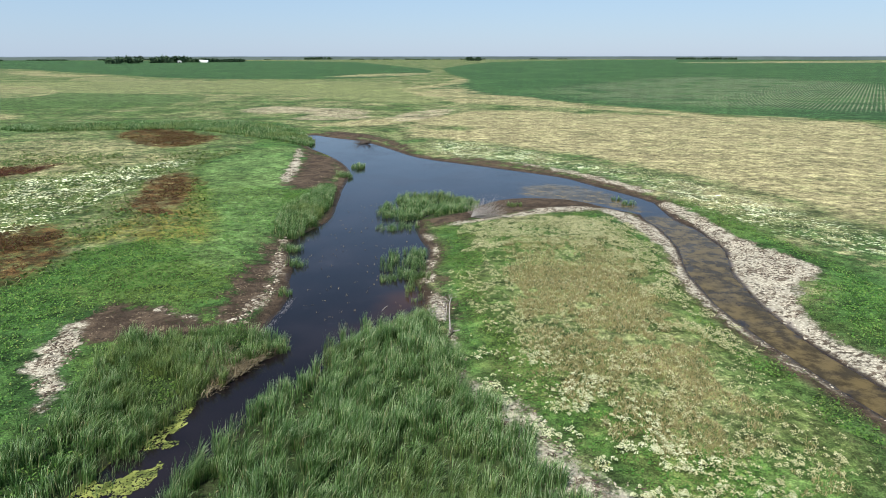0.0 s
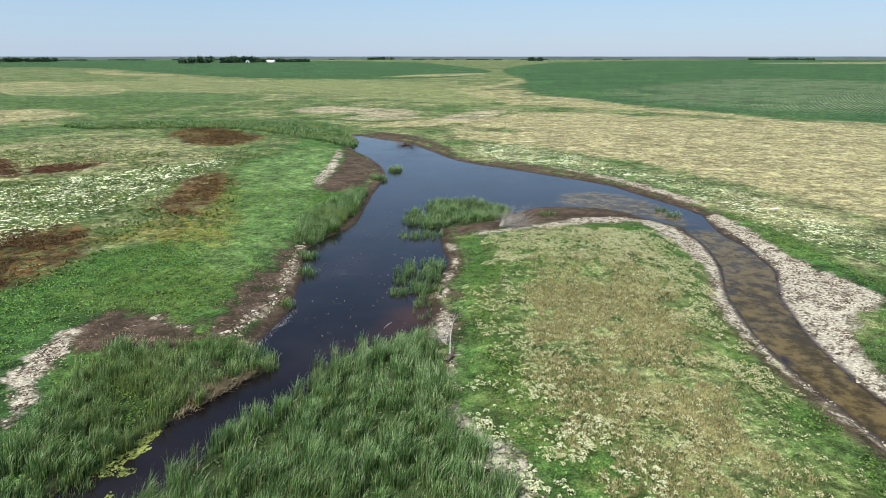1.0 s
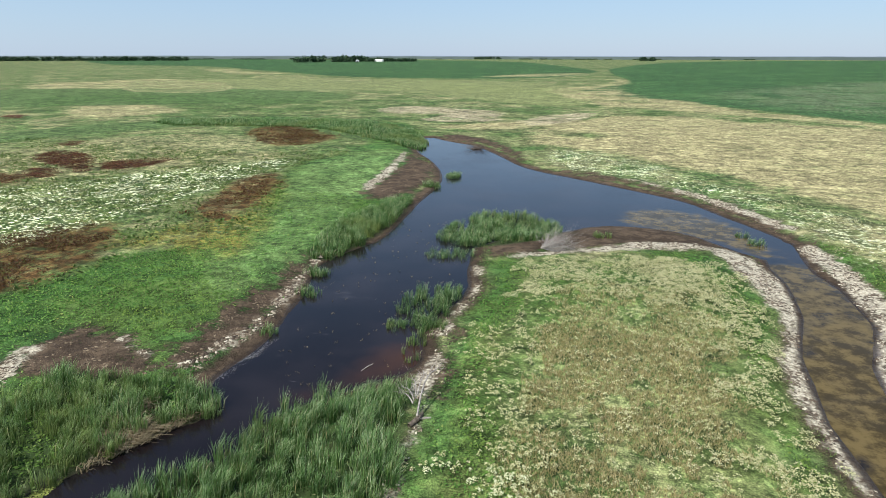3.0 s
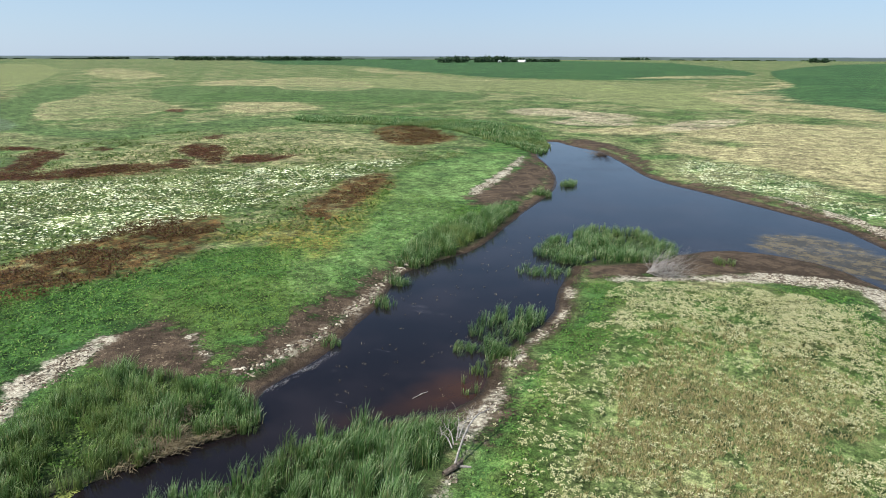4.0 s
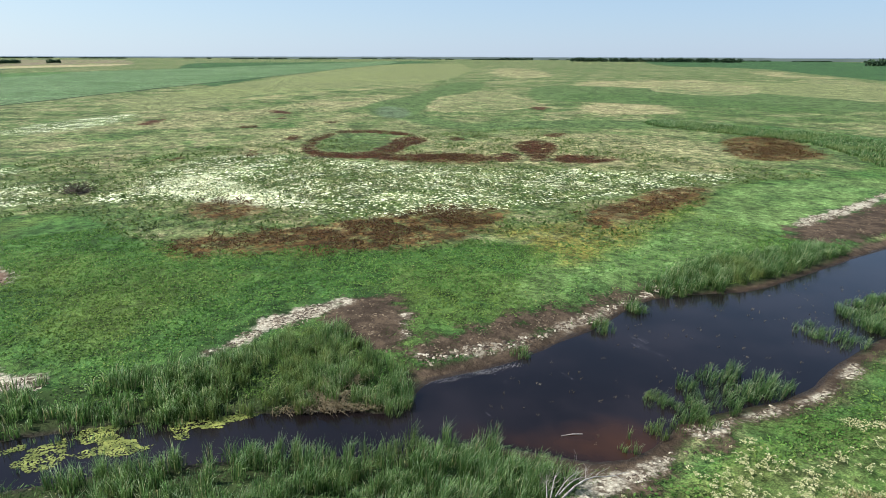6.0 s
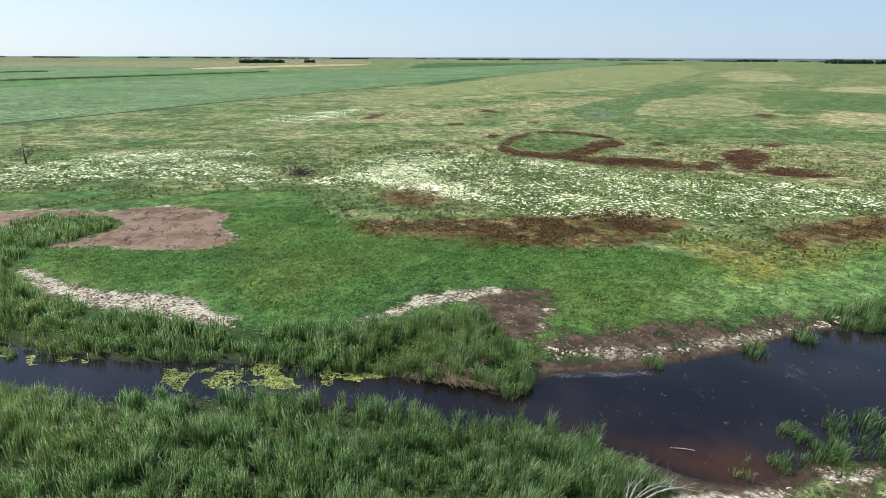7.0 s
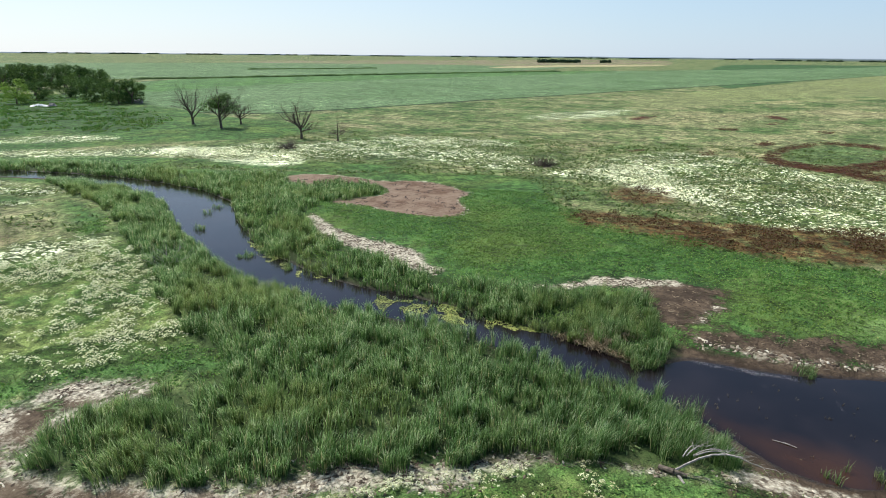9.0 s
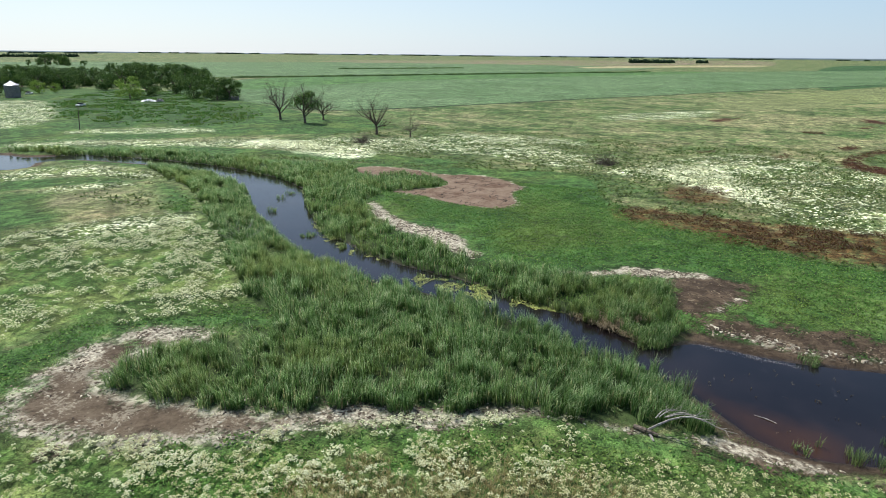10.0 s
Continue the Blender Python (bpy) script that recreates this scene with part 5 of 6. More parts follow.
ok = dry_land(x, y) & (sd("lush", x, y) < 2) & (sd("reeds", x, y) < 0) & (sd("rust", x, y) < -1) & (sd("maroon", x, y) < -0.5) & (field(x, y, 2.2, 47) * 0.5 + field(x, y, 9, 48) * 0.5 > 0.38 + 0.4 * np.clip((np.hypot(x + 60, y - 60) - 60) / 70, 0, 1) * rng.uniform(0, 1, len(x)))
leaves("meadow_grass", rng, x[ok], y[ok], 0.34, 0.35, GRASS, "rough grass tussocks in the far pasture", "grass", 0.4, 0.5)
x, y = spread(rng, REGIONS["scrub"], 0.5, 0.0, 6)
ok = field(x, y, 7, 55) * 0.6 + field(x, y, 2, 56) * 0.4 > 0.5
tufts("rank_growth", rng, x[ok], y[ok], 0.6, 0.36, 5, WEED, "rank dark green growth in rough patches", "weeds")
x, y = spread(rng, REGIONS["rust"], 26, 0.0, 5)
ok = field(x, y, 1.2, 45) * 0.5 + field(x, y, 6.0, 46) * 0.5 > 0.45
mx, my = spread(rng, REGIONS["maroon"], 11, 0.0, 2)
hole = (sd("ringhole", mx, my) < 0) & (np.hypot(mx + 60, my - 60) < 170)
leaves("dock_plants", rng, mx[hole], my[hole], 0.15, 0.3, DOCK, "dark red dock plants in the far pasture", "weeds", 0.5, 0.6)
leaves("dock_plants", rng, x[ok], y[ok], 0.13, 0.4, DOCK, "rust-brown seeding dock plants in the pasture", "weeds", 0.5, 0.8)


def flowers(rng, x, y, size, heads, label, material=None):
    """Flat-topped flower clusters, each of many small heads on a low dome."""
    m = len(x)
    r = np.repeat(size * rng.uniform(0.5, 1.3, m), heads)
    cx, cy = np.repeat(x, heads), np.repeat(y, heads)
    cz = np.repeat(height(x, y), heads)
    u, a_ = np.sqrt(rng.uniform(0, 1, m * heads)), rng.uniform(0, 2 * np.pi, m * heads)
    c = np.stack([cx + r * u * np.cos(a_), cy + r * u * np.sin(a_), cz + 0.26 + r * 0.6 * (1 - u * u) + rng.uniform(0, 0.08, m * heads)], 1)
    w = (0.022 + 0.105 * r)[:, None] * rng.uniform(0.6, 1.3, (m * heads, 1))
    p = rng.normal(0, 1, (m * heads, 3)) * [1, 1, 0.35]
    p /= np.linalg.norm(p, axis=1, keepdims=True)
    q = np.cross(p, rng.normal(0, 0.35, (m * heads, 3)) + [0, 0, 1])
    v = np.stack([c - p * w, c - q * w, c + p * w, c + q * w], 1).reshape(-1, 3)
    f = np.arange(m * heads * 4).reshape(-1, 4)
    return tagged(mesh_object("wildflowers", v, f, material or FLOWER), label, "wildflowers", kind="stuff")


def bloom_points(rng, outlines, density, thin=0.42):
    x, y = spread(rng, outlines, density, 0.0, 4)
    odds = (field(x, y, 9, 51) * 0.45 + field(x, y, 2.2, 52) * 0.55 - thin) * 4 + 0.35
    keep = (rng.uniform(0, 1, len(x)) < np.clip(odds, 0.03, 1)) & dry_land(x, y)
    return x[keep], y[keep]


FAR_BLOOM, NEAR_BLOOM = REGIONS["bloom"], REGIONS["flower"]
x, y = bloom_points(rng, FAR_BLOOM[:1], 1.15, 0.42)
flowers(rng, x, y, 0.5, 8, "cream-white wildflowers thick in the pasture", FLOWER_DULL)
x, y = bloom_points(rng, FAR_BLOOM[1:3], 1.3, 0.42)
flowers(rng, x, y, 0.50, 6, "band of cream-white wildflowers across the meadow")
x, y = bloom_points(rng, FAR_BLOOM[4:], 1.3, 0.38)
flowers(rng, x, y, 0.50, 6, "drifts of cream-white wildflowers in the pasture")
x, y = bloom_points(rng, REGIONS["sparse_bloom"], 2.2, 0.42)
flowers(rng, x, y, 0.45, 6, "cream-white wildflowers along the pond's far bank", FLOWER_DULL)
x, y = spread(rng, NEAR_BLOOM[:1], 3.4, 1.0, 4)
ok = dry_land(x, y) & (field(x, y, 7, 54) * 0.5 + rng.uniform(0, 0.7, len(x)) > 0.45)
x, y = x[ok], y[ok]
flowers(rng, x, y, 0.20, 14, "cream-white wildflowers scattered over the knoll", FLOWER_DULL)
DENSE = [smooth([(1, 90), (8, 94), (16, 98), (25, 92), (27, 82), (22, 78), (12, 82), (5, 78)]), smooth([(16.2, 95.5), (24.2, 97.9), (29.9, 90.0), (29.4, 73.5), (28, 62), (26.5, 50), (23, 50), (23.8, 62), (23.3, 71.8), (21.1, 81.5), (16.9, 89.0)])]
x, y = bloom_points(rng, DENSE, 10.0, 0.33)
flowers(rng, x, y, 0.25, 12, "thick cream-white wildflowers at the tip of the knoll", FLOWER_DULL)
x, y = bloom_points(rng, NEAR_BLOOM[3:4], 5.5, 0.42)
flowers(rng, x, y, 0.22, 26, "cream-white wildflowers on the near slope")
x, y = bloom_points(rng, NEAR_BLOOM[1:2], 4.5, 0.46)
flowers(rng, x, y, 0.19, 20, "cream-white wildflowers on the near bank", FLOWER_DULL)
x, y = bloom_points(rng, REGIONS["thick_bloom"], 4.0, 0.30)
flowers(rng, x, y, 0.50, 6, "solid drift of cream-white wildflowers")
x, y = bloom_points(rng, NEAR_BLOOM[2:3], 1.9, 0.40)
flowers(rng, x, y, 0.52, 26, "cream-white wildflowers beside the reed bed")


def clods(rng, x, y, size, label, material, name):
    m = len(x)
    s = size * rng.uniform(0.4, 1.5, m)
    z = height(x, y)
    turn = rng.uniform(0, 2 * np.pi, m)
    ring = []
    for q in range(4):
        an = turn + q * np.pi / 2 + rng.uniform(-0.5, 0.5, m)
        rr = s * rng.uniform(0.6, 1.0, m)
        ca, sa = np.cos(an - turn) * 1.5, np.sin(an - turn) * 0.75
        ring.append(np.stack([x + rr * (ca * np.cos(turn) - sa * np.sin(turn)), y + rr * (ca * np.sin(turn) + sa * np.cos(turn)), z - 0.02], 1))
    top = [0.75 * r_ + 0.25 * np.stack([x, y, z], 1) + np.stack([np.zeros(m), np.zeros(m), s * rng.uniform(0.15, 0.5, m)], 1) for r_ in ring]
    v = np.stack(ring + top, 1).reshape(-1, 3)
    i = np.arange(m)[:, None] * 8
    f = np.stack([i + [4, 5, 6, 7]] + [i + [q, (q + 1) % 4, 4 + (q + 1) % 4, 4 + q] for q in range(4)], 1).reshape(-1, 4)
    return tagged(mesh_object(name, v, f, material), label, "mud clods", kind="stuff")


x, y = spread(rng, REGIONS["salt"], 13, 0.1, 0.9)
ok = (sd("water", x, y) < -0.3) & (field(x, y, 1.3, 61) * 0.6 + field(x, y, 4, 62) * 0.4 > 0.48)
clods(rng, x[ok], y[ok], 0.14, "white crusted mud clods along the shore", CLOD, "dried_mud_clods")
x, y = spread(rng, REGIONS["shore"], 16, 0.0, 0.7)
ok = (sd("water", x, y) < -0.3) & (field(x, y, 1.1, 65) * 0.5 + rng.uniform(0, 1, len(x)) * 0.5 > 0.42)
clods(rng, x[ok], y[ok], 0.2, "pale crusted clods along the trampled shore", CLOD, "dried_mud_clods")
x, y = spread(rng, REGIONS["mud"][:3] + REGIONS["mud"][6:7], 9, -0.3, 1.2)
ok = (sd("water", x, y) < -0.2) & (field(x, y, 1.8, 63) > 0.45)
clods(rng, x[ok], y[ok], 0.13, "dark lumps of trampled mud", LUMP, "mud_lumps")
x, y = spread(rng, REGIONS["clay"], 5, -1.5, 1.2)
ok = (field(x, y, 1.4, 64) > 0.5) & ((sd("clay", x, y) < 1.6) | (rng.uniform(0, 1, len(x)) < 0.5))
clods(rng, x[ok], y[ok], 0.13, "pale crusted clods round the bare mud flat", CLOD, "dried_mud_clods")


def algae(rng, outline):
    x, y = spread(rng, [outline], 80, -0.4, 1.5)
    ok = field(x, y, 1.1, 81) * 0.5 + field(x, y, 3.0, 82) * 0.5 > 0.45
    x, y = x[ok], y[ok]
    m = len(x)
    r = rng.uniform(0.03, 0.11, m)
    z = WATER_Z + 0.012 + 0.002 * rng.uniform(0, 10, m)
    an = np.linspace(0, 2 * np.pi, 8, endpoint=False)[None, :] + rng.uniform(0, 0.6, (m, 1))
    rr = r[:, None] * rng.uniform(0.55, 1.1, (m, 8))
    v = np.stack([x[:, None] + rr * np.cos(an), y[:, None] + rr * np.sin(an), np.repeat(z[:, None], 8, 1)], 2).reshape(-1, 3)
    f = np.arange(m * 8).reshape(-1, 8)
    return tagged(mesh_object("algae_mat", v, f, ALGAE), "yellow-green algae floating at the reed edge", "algae", kind="stuff")


for outline in REGIONS["algae"]:
    algae(rng, outline)

x, y = box_points(rng, -20, 0, 56, 112, 0.16)
ok = sd("water", x, y) > 1.5
x, y = np.repeat(x[ok], 4), np.repeat(y[ok], 4)
v, f = blades(rng, x + rng.normal(0, 0.12, len(x)), y + rng.normal(0, 0.12, len(x)), np.full(len(x), WATER_Z - 0.02), rng.uniform(0.08, 0.26, len(x)), 0.035, np.full((len(x), 2), 0.4))
tagged(mesh_object("water_weeds", v, f, REED_DRY), "sparse pale weed tips poking out of the water", "water weeds", kind="stuff")


TUFTS = [(-18.3, 65.8, 1.3), (-18.9, 71.2, 0.8), (-19.0, 76.7, 1.4), (-21.2, 83.4, 1.8), (-3.2, 68.0, 1.2), (-2.9, 71.3, 1.5), (-2.6, 64.0, 0.8), (-6.9, 71.4, 0.9), (-5.3, 71.4, 1.0), (-7.2, 70.3, 0.7), (-3.5, 65.4, 0.7), (12.6, 107, 1.2), (34, 111, 1.6), (33, 115, 1.0), (-20.5, 150, 2.5), (-22, 138, 1.8), (-48.7, -18.4, 1.2), (-53.2, -19.3, 0.9), (-31.0, 1.3, 1.0), (-35.9, -0.1, 0.8), (-40.2, -13.3, 0.9), (-28.2, 9.6, 0.8), (-21.8, 21.5, 0.8)]
for x, y, r in TUFTS:
    ring_pts = [(x + r * math.cos(q), y + r * math.sin(q)) for q in np.linspace(0, 2 * math.pi, 9)[:-1]]
    reed_bed(rng, [np.array(ring_pts)], 55, 1.0 + 0.2 * r, "small tuft of reeds in the shallows", 0.3, tuft=0.7, wading=9.0)

# a line of pale foam and a stick in the shallows
foam_x = np.interp(np.linspace(0, 5, 90), range(6), [-18.2, -17.3, -17.6, -16.9, -17.1, -16.9])
foam_y = np.interp(np.linspace(0, 5, 90), range(6), [56.3, 57.9, 60.7, 61.4, 62.9, 65.1])
foam_x = foam_x + 0.25 * (field(foam_x * 3, foam_y * 3, 1.6, 91) - 0.5)
fx, fy = np.repeat(foam_x, 6) + rng.normal(0, 0.22, 540), np.repeat(foam_y, 6) + rng.normal(0, 0.3, 540)
fa, fs = rng.uniform(0, 6.28, (540, 1)) + np.arange(5) * 1.256, rng.uniform(0.015, 0.04, (540, 1))
fv = np.stack([fx[:, None] + fs * np.cos(fa), fy[:, None] + fs * np.sin(fa), np.full((540, 5), WATER_Z + 0.01) + rng.uniform(0, 0.01, (540, 1))], 2)
tagged(mesh_object("foam_line", fv.reshape(-1, 3), np.arange(2700).reshape(-1, 5), FOAM), "thin line of pale foam on the dark water", "foam", kind="stuff")

# ---- trees ----
def tube(bm, a, b, ra, rb, sides=6):
    a, b = Vector(a), Vector(b)
    d = (b - a).normalized()
    u = d.orthogonal().normalized()
    w = d.cross(u)
    rings = []
    for c, r in ((a, ra), (b, rb)):
        rings.append([bm.verts.new(c + (u * math.cos(2 * math.pi * q / sides) + w * math.sin(2 * math.pi * q / sides)) * r) for q in range(sides)])
    for q in range(sides):
        bm.faces.new((rings[0][q], rings[0][(q + 1) % sides], rings[1][(q + 1) % sides], rings[1][q]))
    bm.faces.new(rings[1])


stick = thing("floating_stick", -6.3, 62.1, WATER_Z, "bleached stick floating in the red shallows", "stick", turn=70)
bm = bmesh.new()
tube(bm, (-0.8, 0, 0.02), (0.1, 0.05, 0.05), 0.03, 0.05)
tube(bm, (0.1, 0.05, 0.05), (0.8, 0, 0.03), 0.05, 0.03)
part("branch", bm, DEAD, stick)


def grow(bm, rnd, a, d, length, r, depth, up=0.15, kink=0.35):
    """A crooked limb with its twigs."""
    p, steps = Vector(a), 3
    for s in range(steps):
        d = (d + Vector((rnd.uniform(-kink, kink), rnd.uniform(-kink, kink), rnd.uniform(-kink, kink) * 0.6 + up * 0.5))).normalized()
        q = p + d * length / steps
        r2 = r * 0.78
        tube(bm, p, q, r, r2, 5 if r > 0.05 else 3)
        if depth > 0 and s > 0 or depth > 1:
            for _ in range(rnd.choice((1, 2))):
                side = (d + Vector((rnd.uniform(-1, 1), rnd.uniform(-1, 1), rnd.uniform(-0.3, 0.9))) * 0.9).normalized()
                grow(bm, rnd, q, side, length * rnd.uniform(0.45, 0.7), r2 * 0.6, depth - 1, up, kink)
        p, r = q, r2


def dead_tree(x, y, tall, seed, label, limbs=7, fork=0.36, leafy=0):
    rnd = random.Random(seed)
    tree = thing("dead_tree" if not leafy else "tree", x, y, float(height(x, y)) - 0.05, label, "tree")
    bm = bmesh.new()
    r = tall * 0.032
    tube(bm, (0, 0, 0), (0, 0, tall * fork * 0.4), r * 1.5, r, 8)
    tube(bm, (0, 0, tall * fork * 0.4), (0.04 * tall, 0, tall * fork), r, r * 0.85, 8)
    part("trunk", bm, BARK, tree)
    top = Vector((0.04 * tall, 0, tall * fork))
    for q in range(limbs):
        an = 2 * math.pi * q / limbs + rnd.uniform(-0.4, 0.4)
        bm = bmesh.new()
        out = 0.25 if q == 0 else rnd.uniform(0.7, 1.35)
        grow(bm, rnd, top - Vector((0, 0, (0.0, 0.1, 0.45, 0.2, 0.6, 0.3)[q % 6] * tall * fork)), Vector((math.cos(an) * out, math.sin(an) * out, 0.8)).normalized(), tall * (0.58 if q == 0 else rnd.uniform(0.32, 0.52)), r * 0.66, 4, 0.02, 0.42)
        part("limb", bm, BARK, tree)
    if leafy:
        crown(tree, random.Random(seed + 1), tall, leafy, LEAF, spread_r=0.5, low=0.36, leaf=0.27, clumps=12)
    return tree


def crown(tree, rnd, tall, count, material, spread_r=0.42, low=0.12, leaf=0.55, clumps=16):
    g = np.random.default_rng(rnd.randrange(10 ** 6))
    cs = []
    for _ in range(clumps):
        h = rnd.uniform(low, 0.86)
        w = spread_r * math.sqrt(max(0.08, 1 - ((h - 0.48) / 0.5) ** 2))
        an, rr = rnd.uniform(0, 2 * math.pi), math.sqrt(rnd.uniform(0.05, 1)) * w
        cs.append((rr * math.cos(an) * tall, rr * math.sin(an) * tall, h * tall, tall * rnd.uniform(0.12, 0.22)))
    cs = np.array(cs)
    c = cs[g.integers(0, len(cs), count)]
    d = g.normal(0, 1, (count, 3))
    d /= np.linalg.norm(d, axis=1, keepdims=True)
    p = c[:, :3] + d * c[:, 3:] * g.uniform(0.6, 1.05, (count, 1)) * [1, 1, 0.8]
    n1 = d + g.normal(0, 0.5, (count, 3))
    t1 = np.cross(n1, g.normal(0, 1, (count, 3)))
    t1 /= np.linalg.norm(t1, axis=1, keepdims=True) + 1e-6
    t2 = np.cross(n1, t1)
    t2 /= np.linalg.norm(t2, axis=1, keepdims=True) + 1e-6
    s = leaf * g.uniform(0.5, 1.2, (count, 1))
    v = np.stack([p + t1 * s, p - t1 * s * 0.6 + t2 * s * 0.7, p - t1 * s * 0.6 - t2 * s * 0.7], 1).reshape(-1, 3)
    ob = mesh_object("crown", v, np.arange(count * 3).reshape(-1, 3), material)
    ob.parent = tree
    return ob


def leafy_tree(x, y, tall, seed, material, label, wide=0.42):
    rnd = random.Random(seed)
    tree = thing("tree", x, y, float(height(x, y)) - 0.05, label, "tree", "farm grove")
    bm = bmesh.new()
    tube(bm, (0, 0, 0), (0, 0, tall * 0.35), tall * 0.03, tall * 0.02, 7)
    for q in range(4):
        an = q * 1.57 + rnd.uniform(-0.4, 0.4)
        tube(bm, (0, 0, tall * (0.25 + 0.02 * q)), (math.cos(an) * tall * 0.25, math.sin(an) * tall * 0.25, tall * 0.62), tall * 0.014, tall * 0.006, 5)
    part("trunk", bm, BARK, tree)
    crown(tree, rnd, tall, 2600, material, wide, 0.08, 0.033 * tall, 22)
    return tree


dead_tree(-133.5, -47.7, 11.0, 3, "bare dead tree with spreading grey limbs", 8)
dead_tree(-134, -35.7, 6.5, 5, "small bare dead tree in the meadow", 4)
dead_tree(-155, -104, 12.0, 8, "tall bare grey tree with fine twigs", 8, 0.38)
dead_tree(-148, -87, 12.0, 11, "half-dead tree with sparse dark leaves", 7, 0.34, 3600)
dead_tree(-161, -88, 9.5, 14, "grey twiggy tree beside the half-dead one", 7, 0.34)
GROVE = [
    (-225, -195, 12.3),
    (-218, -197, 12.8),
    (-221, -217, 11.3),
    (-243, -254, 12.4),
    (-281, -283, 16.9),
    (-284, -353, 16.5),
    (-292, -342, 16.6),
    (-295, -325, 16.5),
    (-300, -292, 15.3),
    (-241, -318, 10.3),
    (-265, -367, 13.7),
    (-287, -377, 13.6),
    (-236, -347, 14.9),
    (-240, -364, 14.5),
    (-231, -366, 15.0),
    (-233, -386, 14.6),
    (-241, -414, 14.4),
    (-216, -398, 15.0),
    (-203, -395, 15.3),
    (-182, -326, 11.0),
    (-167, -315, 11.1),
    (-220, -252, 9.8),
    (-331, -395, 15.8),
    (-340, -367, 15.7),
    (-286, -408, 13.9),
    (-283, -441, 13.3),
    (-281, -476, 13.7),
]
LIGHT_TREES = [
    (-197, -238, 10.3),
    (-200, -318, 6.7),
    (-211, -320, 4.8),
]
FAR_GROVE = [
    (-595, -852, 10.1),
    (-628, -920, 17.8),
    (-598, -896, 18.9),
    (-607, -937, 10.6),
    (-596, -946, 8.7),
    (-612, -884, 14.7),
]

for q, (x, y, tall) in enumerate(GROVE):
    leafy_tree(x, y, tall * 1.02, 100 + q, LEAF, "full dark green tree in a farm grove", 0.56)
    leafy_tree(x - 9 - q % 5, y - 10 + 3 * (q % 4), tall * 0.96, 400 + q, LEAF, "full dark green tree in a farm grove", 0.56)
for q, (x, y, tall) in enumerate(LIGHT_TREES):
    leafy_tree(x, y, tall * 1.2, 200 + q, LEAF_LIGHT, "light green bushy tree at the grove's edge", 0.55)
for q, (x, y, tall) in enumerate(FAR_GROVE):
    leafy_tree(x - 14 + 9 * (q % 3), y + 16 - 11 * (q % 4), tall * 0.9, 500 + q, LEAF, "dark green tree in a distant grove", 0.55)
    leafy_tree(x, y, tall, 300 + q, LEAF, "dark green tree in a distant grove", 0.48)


def tree_belt(rng, ax, ay, bx, by, tall, label, deep=30.0, gap=0.0):
    """A far shelterbelt: rows of crowns of uneven height."""
    length = math.hypot(bx - ax, by - ay)
    m = max(8, int(length / (tall * 0.2)))
    u = np.sort(rng.uniform(0, 1, m))
    if gap:
        u = u[field(u * length, np.zeros(m), tall * 6, 71) > gap]
        m = len(u)
    nx_, ny_ = -(by - ay) / length, (bx - ax) / length
    off = rng.uniform(-deep / 2, deep / 2, m)
    cx, cy = ax + (bx - ax) * u + nx_ * off, ay + (by - ay) * u + ny_ * off
    hh = tall * rng.uniform(0.6, 1.1, m)
    per = 28
    d = rng.normal(0, 1, (m * per, 3))
    d /= np.linalg.norm(d, axis=1, keepdims=True)
    d[:, 2] = np.abs(d[:, 2]) * 1.0
    h2 = np.repeat(hh, per)
    c = np.stack([np.repeat(cx, per), np.repeat(cy, per), np.repeat(height(cx, cy), per) + h2 * rng.uniform(0.0, 0.55, m * per)], 1)
    p = c + d * (h2 * 0.45)[:, None] * rng.uniform(0.5, 1, (m * per, 1))
    t1 = rng.normal(0, 1, (m * per, 3))
    t1 /= np.linalg.norm(t1, axis=1, keepdims=True)
    t2 = np.cross(t1, rng.normal(0, 1, (m * per, 3)))
    t2 /= np.linalg.norm(t2, axis=1, keepdims=True)
    s = (h2 * 0.24)[:, None]
    v = np.stack([p + t1 * s, p - t1 * s * 0.6 + t2 * s * 0.8, p - t1 * s * 0.6 - t2 * s * 0.8], 1).reshape(-1, 3)
    return tagged(mesh_object("tree_belt", v, np.arange(len(v)).reshape(-1, 3), LEAF_HAZED), label, "trees", kind="stuff")


HEDGES = [(-432, -386, -962, -68), (-765, -488, -940, -362)]
BELTS = [
    (-1152, 2240, -1000, 2560, 26, 60, 0), (-1000, 2560, -881, 2850, 16, 30, 0.2), (-2599, 2214, -2073, 2838, 22, 50, 0.05), (-1000, 4700, -800, 4700, 20, 30, 0),
    (128, 3437, 200, 3433, 24, 20, 0), (-1935, -248, -2092, -144, 12, 25, 0), (-2182, -84, -2229, -52, 11, 15, 0), (-3600, 2440, -3620, 2710, 16, 30, 0),
    (-3900, 740, -4050, 1450, 13, 30, 0.4), (-2100, 3900, -1500, 4300, 15, 30, 0.35), (1600, 4500, 2000, 4400, 15, 30, 0.2), (-4300, -900, -4300, 700, 13, 30, 0.5),
    (-3900, -2600, -4300, -1000, 13, 30, 0.5), (-3000, -3600, -3900, -2600, 14, 30, 0.55), (-1800, -3300, -2500, -3300, 14, 30, 0.5), (-4300, 1700, -3000, 3300, 12, 30, 0.5),
    (-700, 4700, 900, 4700, 12, 30, 0.6), (2300, 4300, 4000, 3600, 14, 30, 0.55), (-900, -1900, -1300, -1800, 14, 30, 0.3), (-3000, 3300, -1200, 4600, 11, 30, 0.5),
]
for ax, ay, bx, by, tall, deep, gap in BELTS:
    tree_belt(rng, ax, ay, bx, by, tall * (0.7 if gap > 0.25 else 1), "dark shelterbelt of trees on the horizon", deep, gap * 0.75)



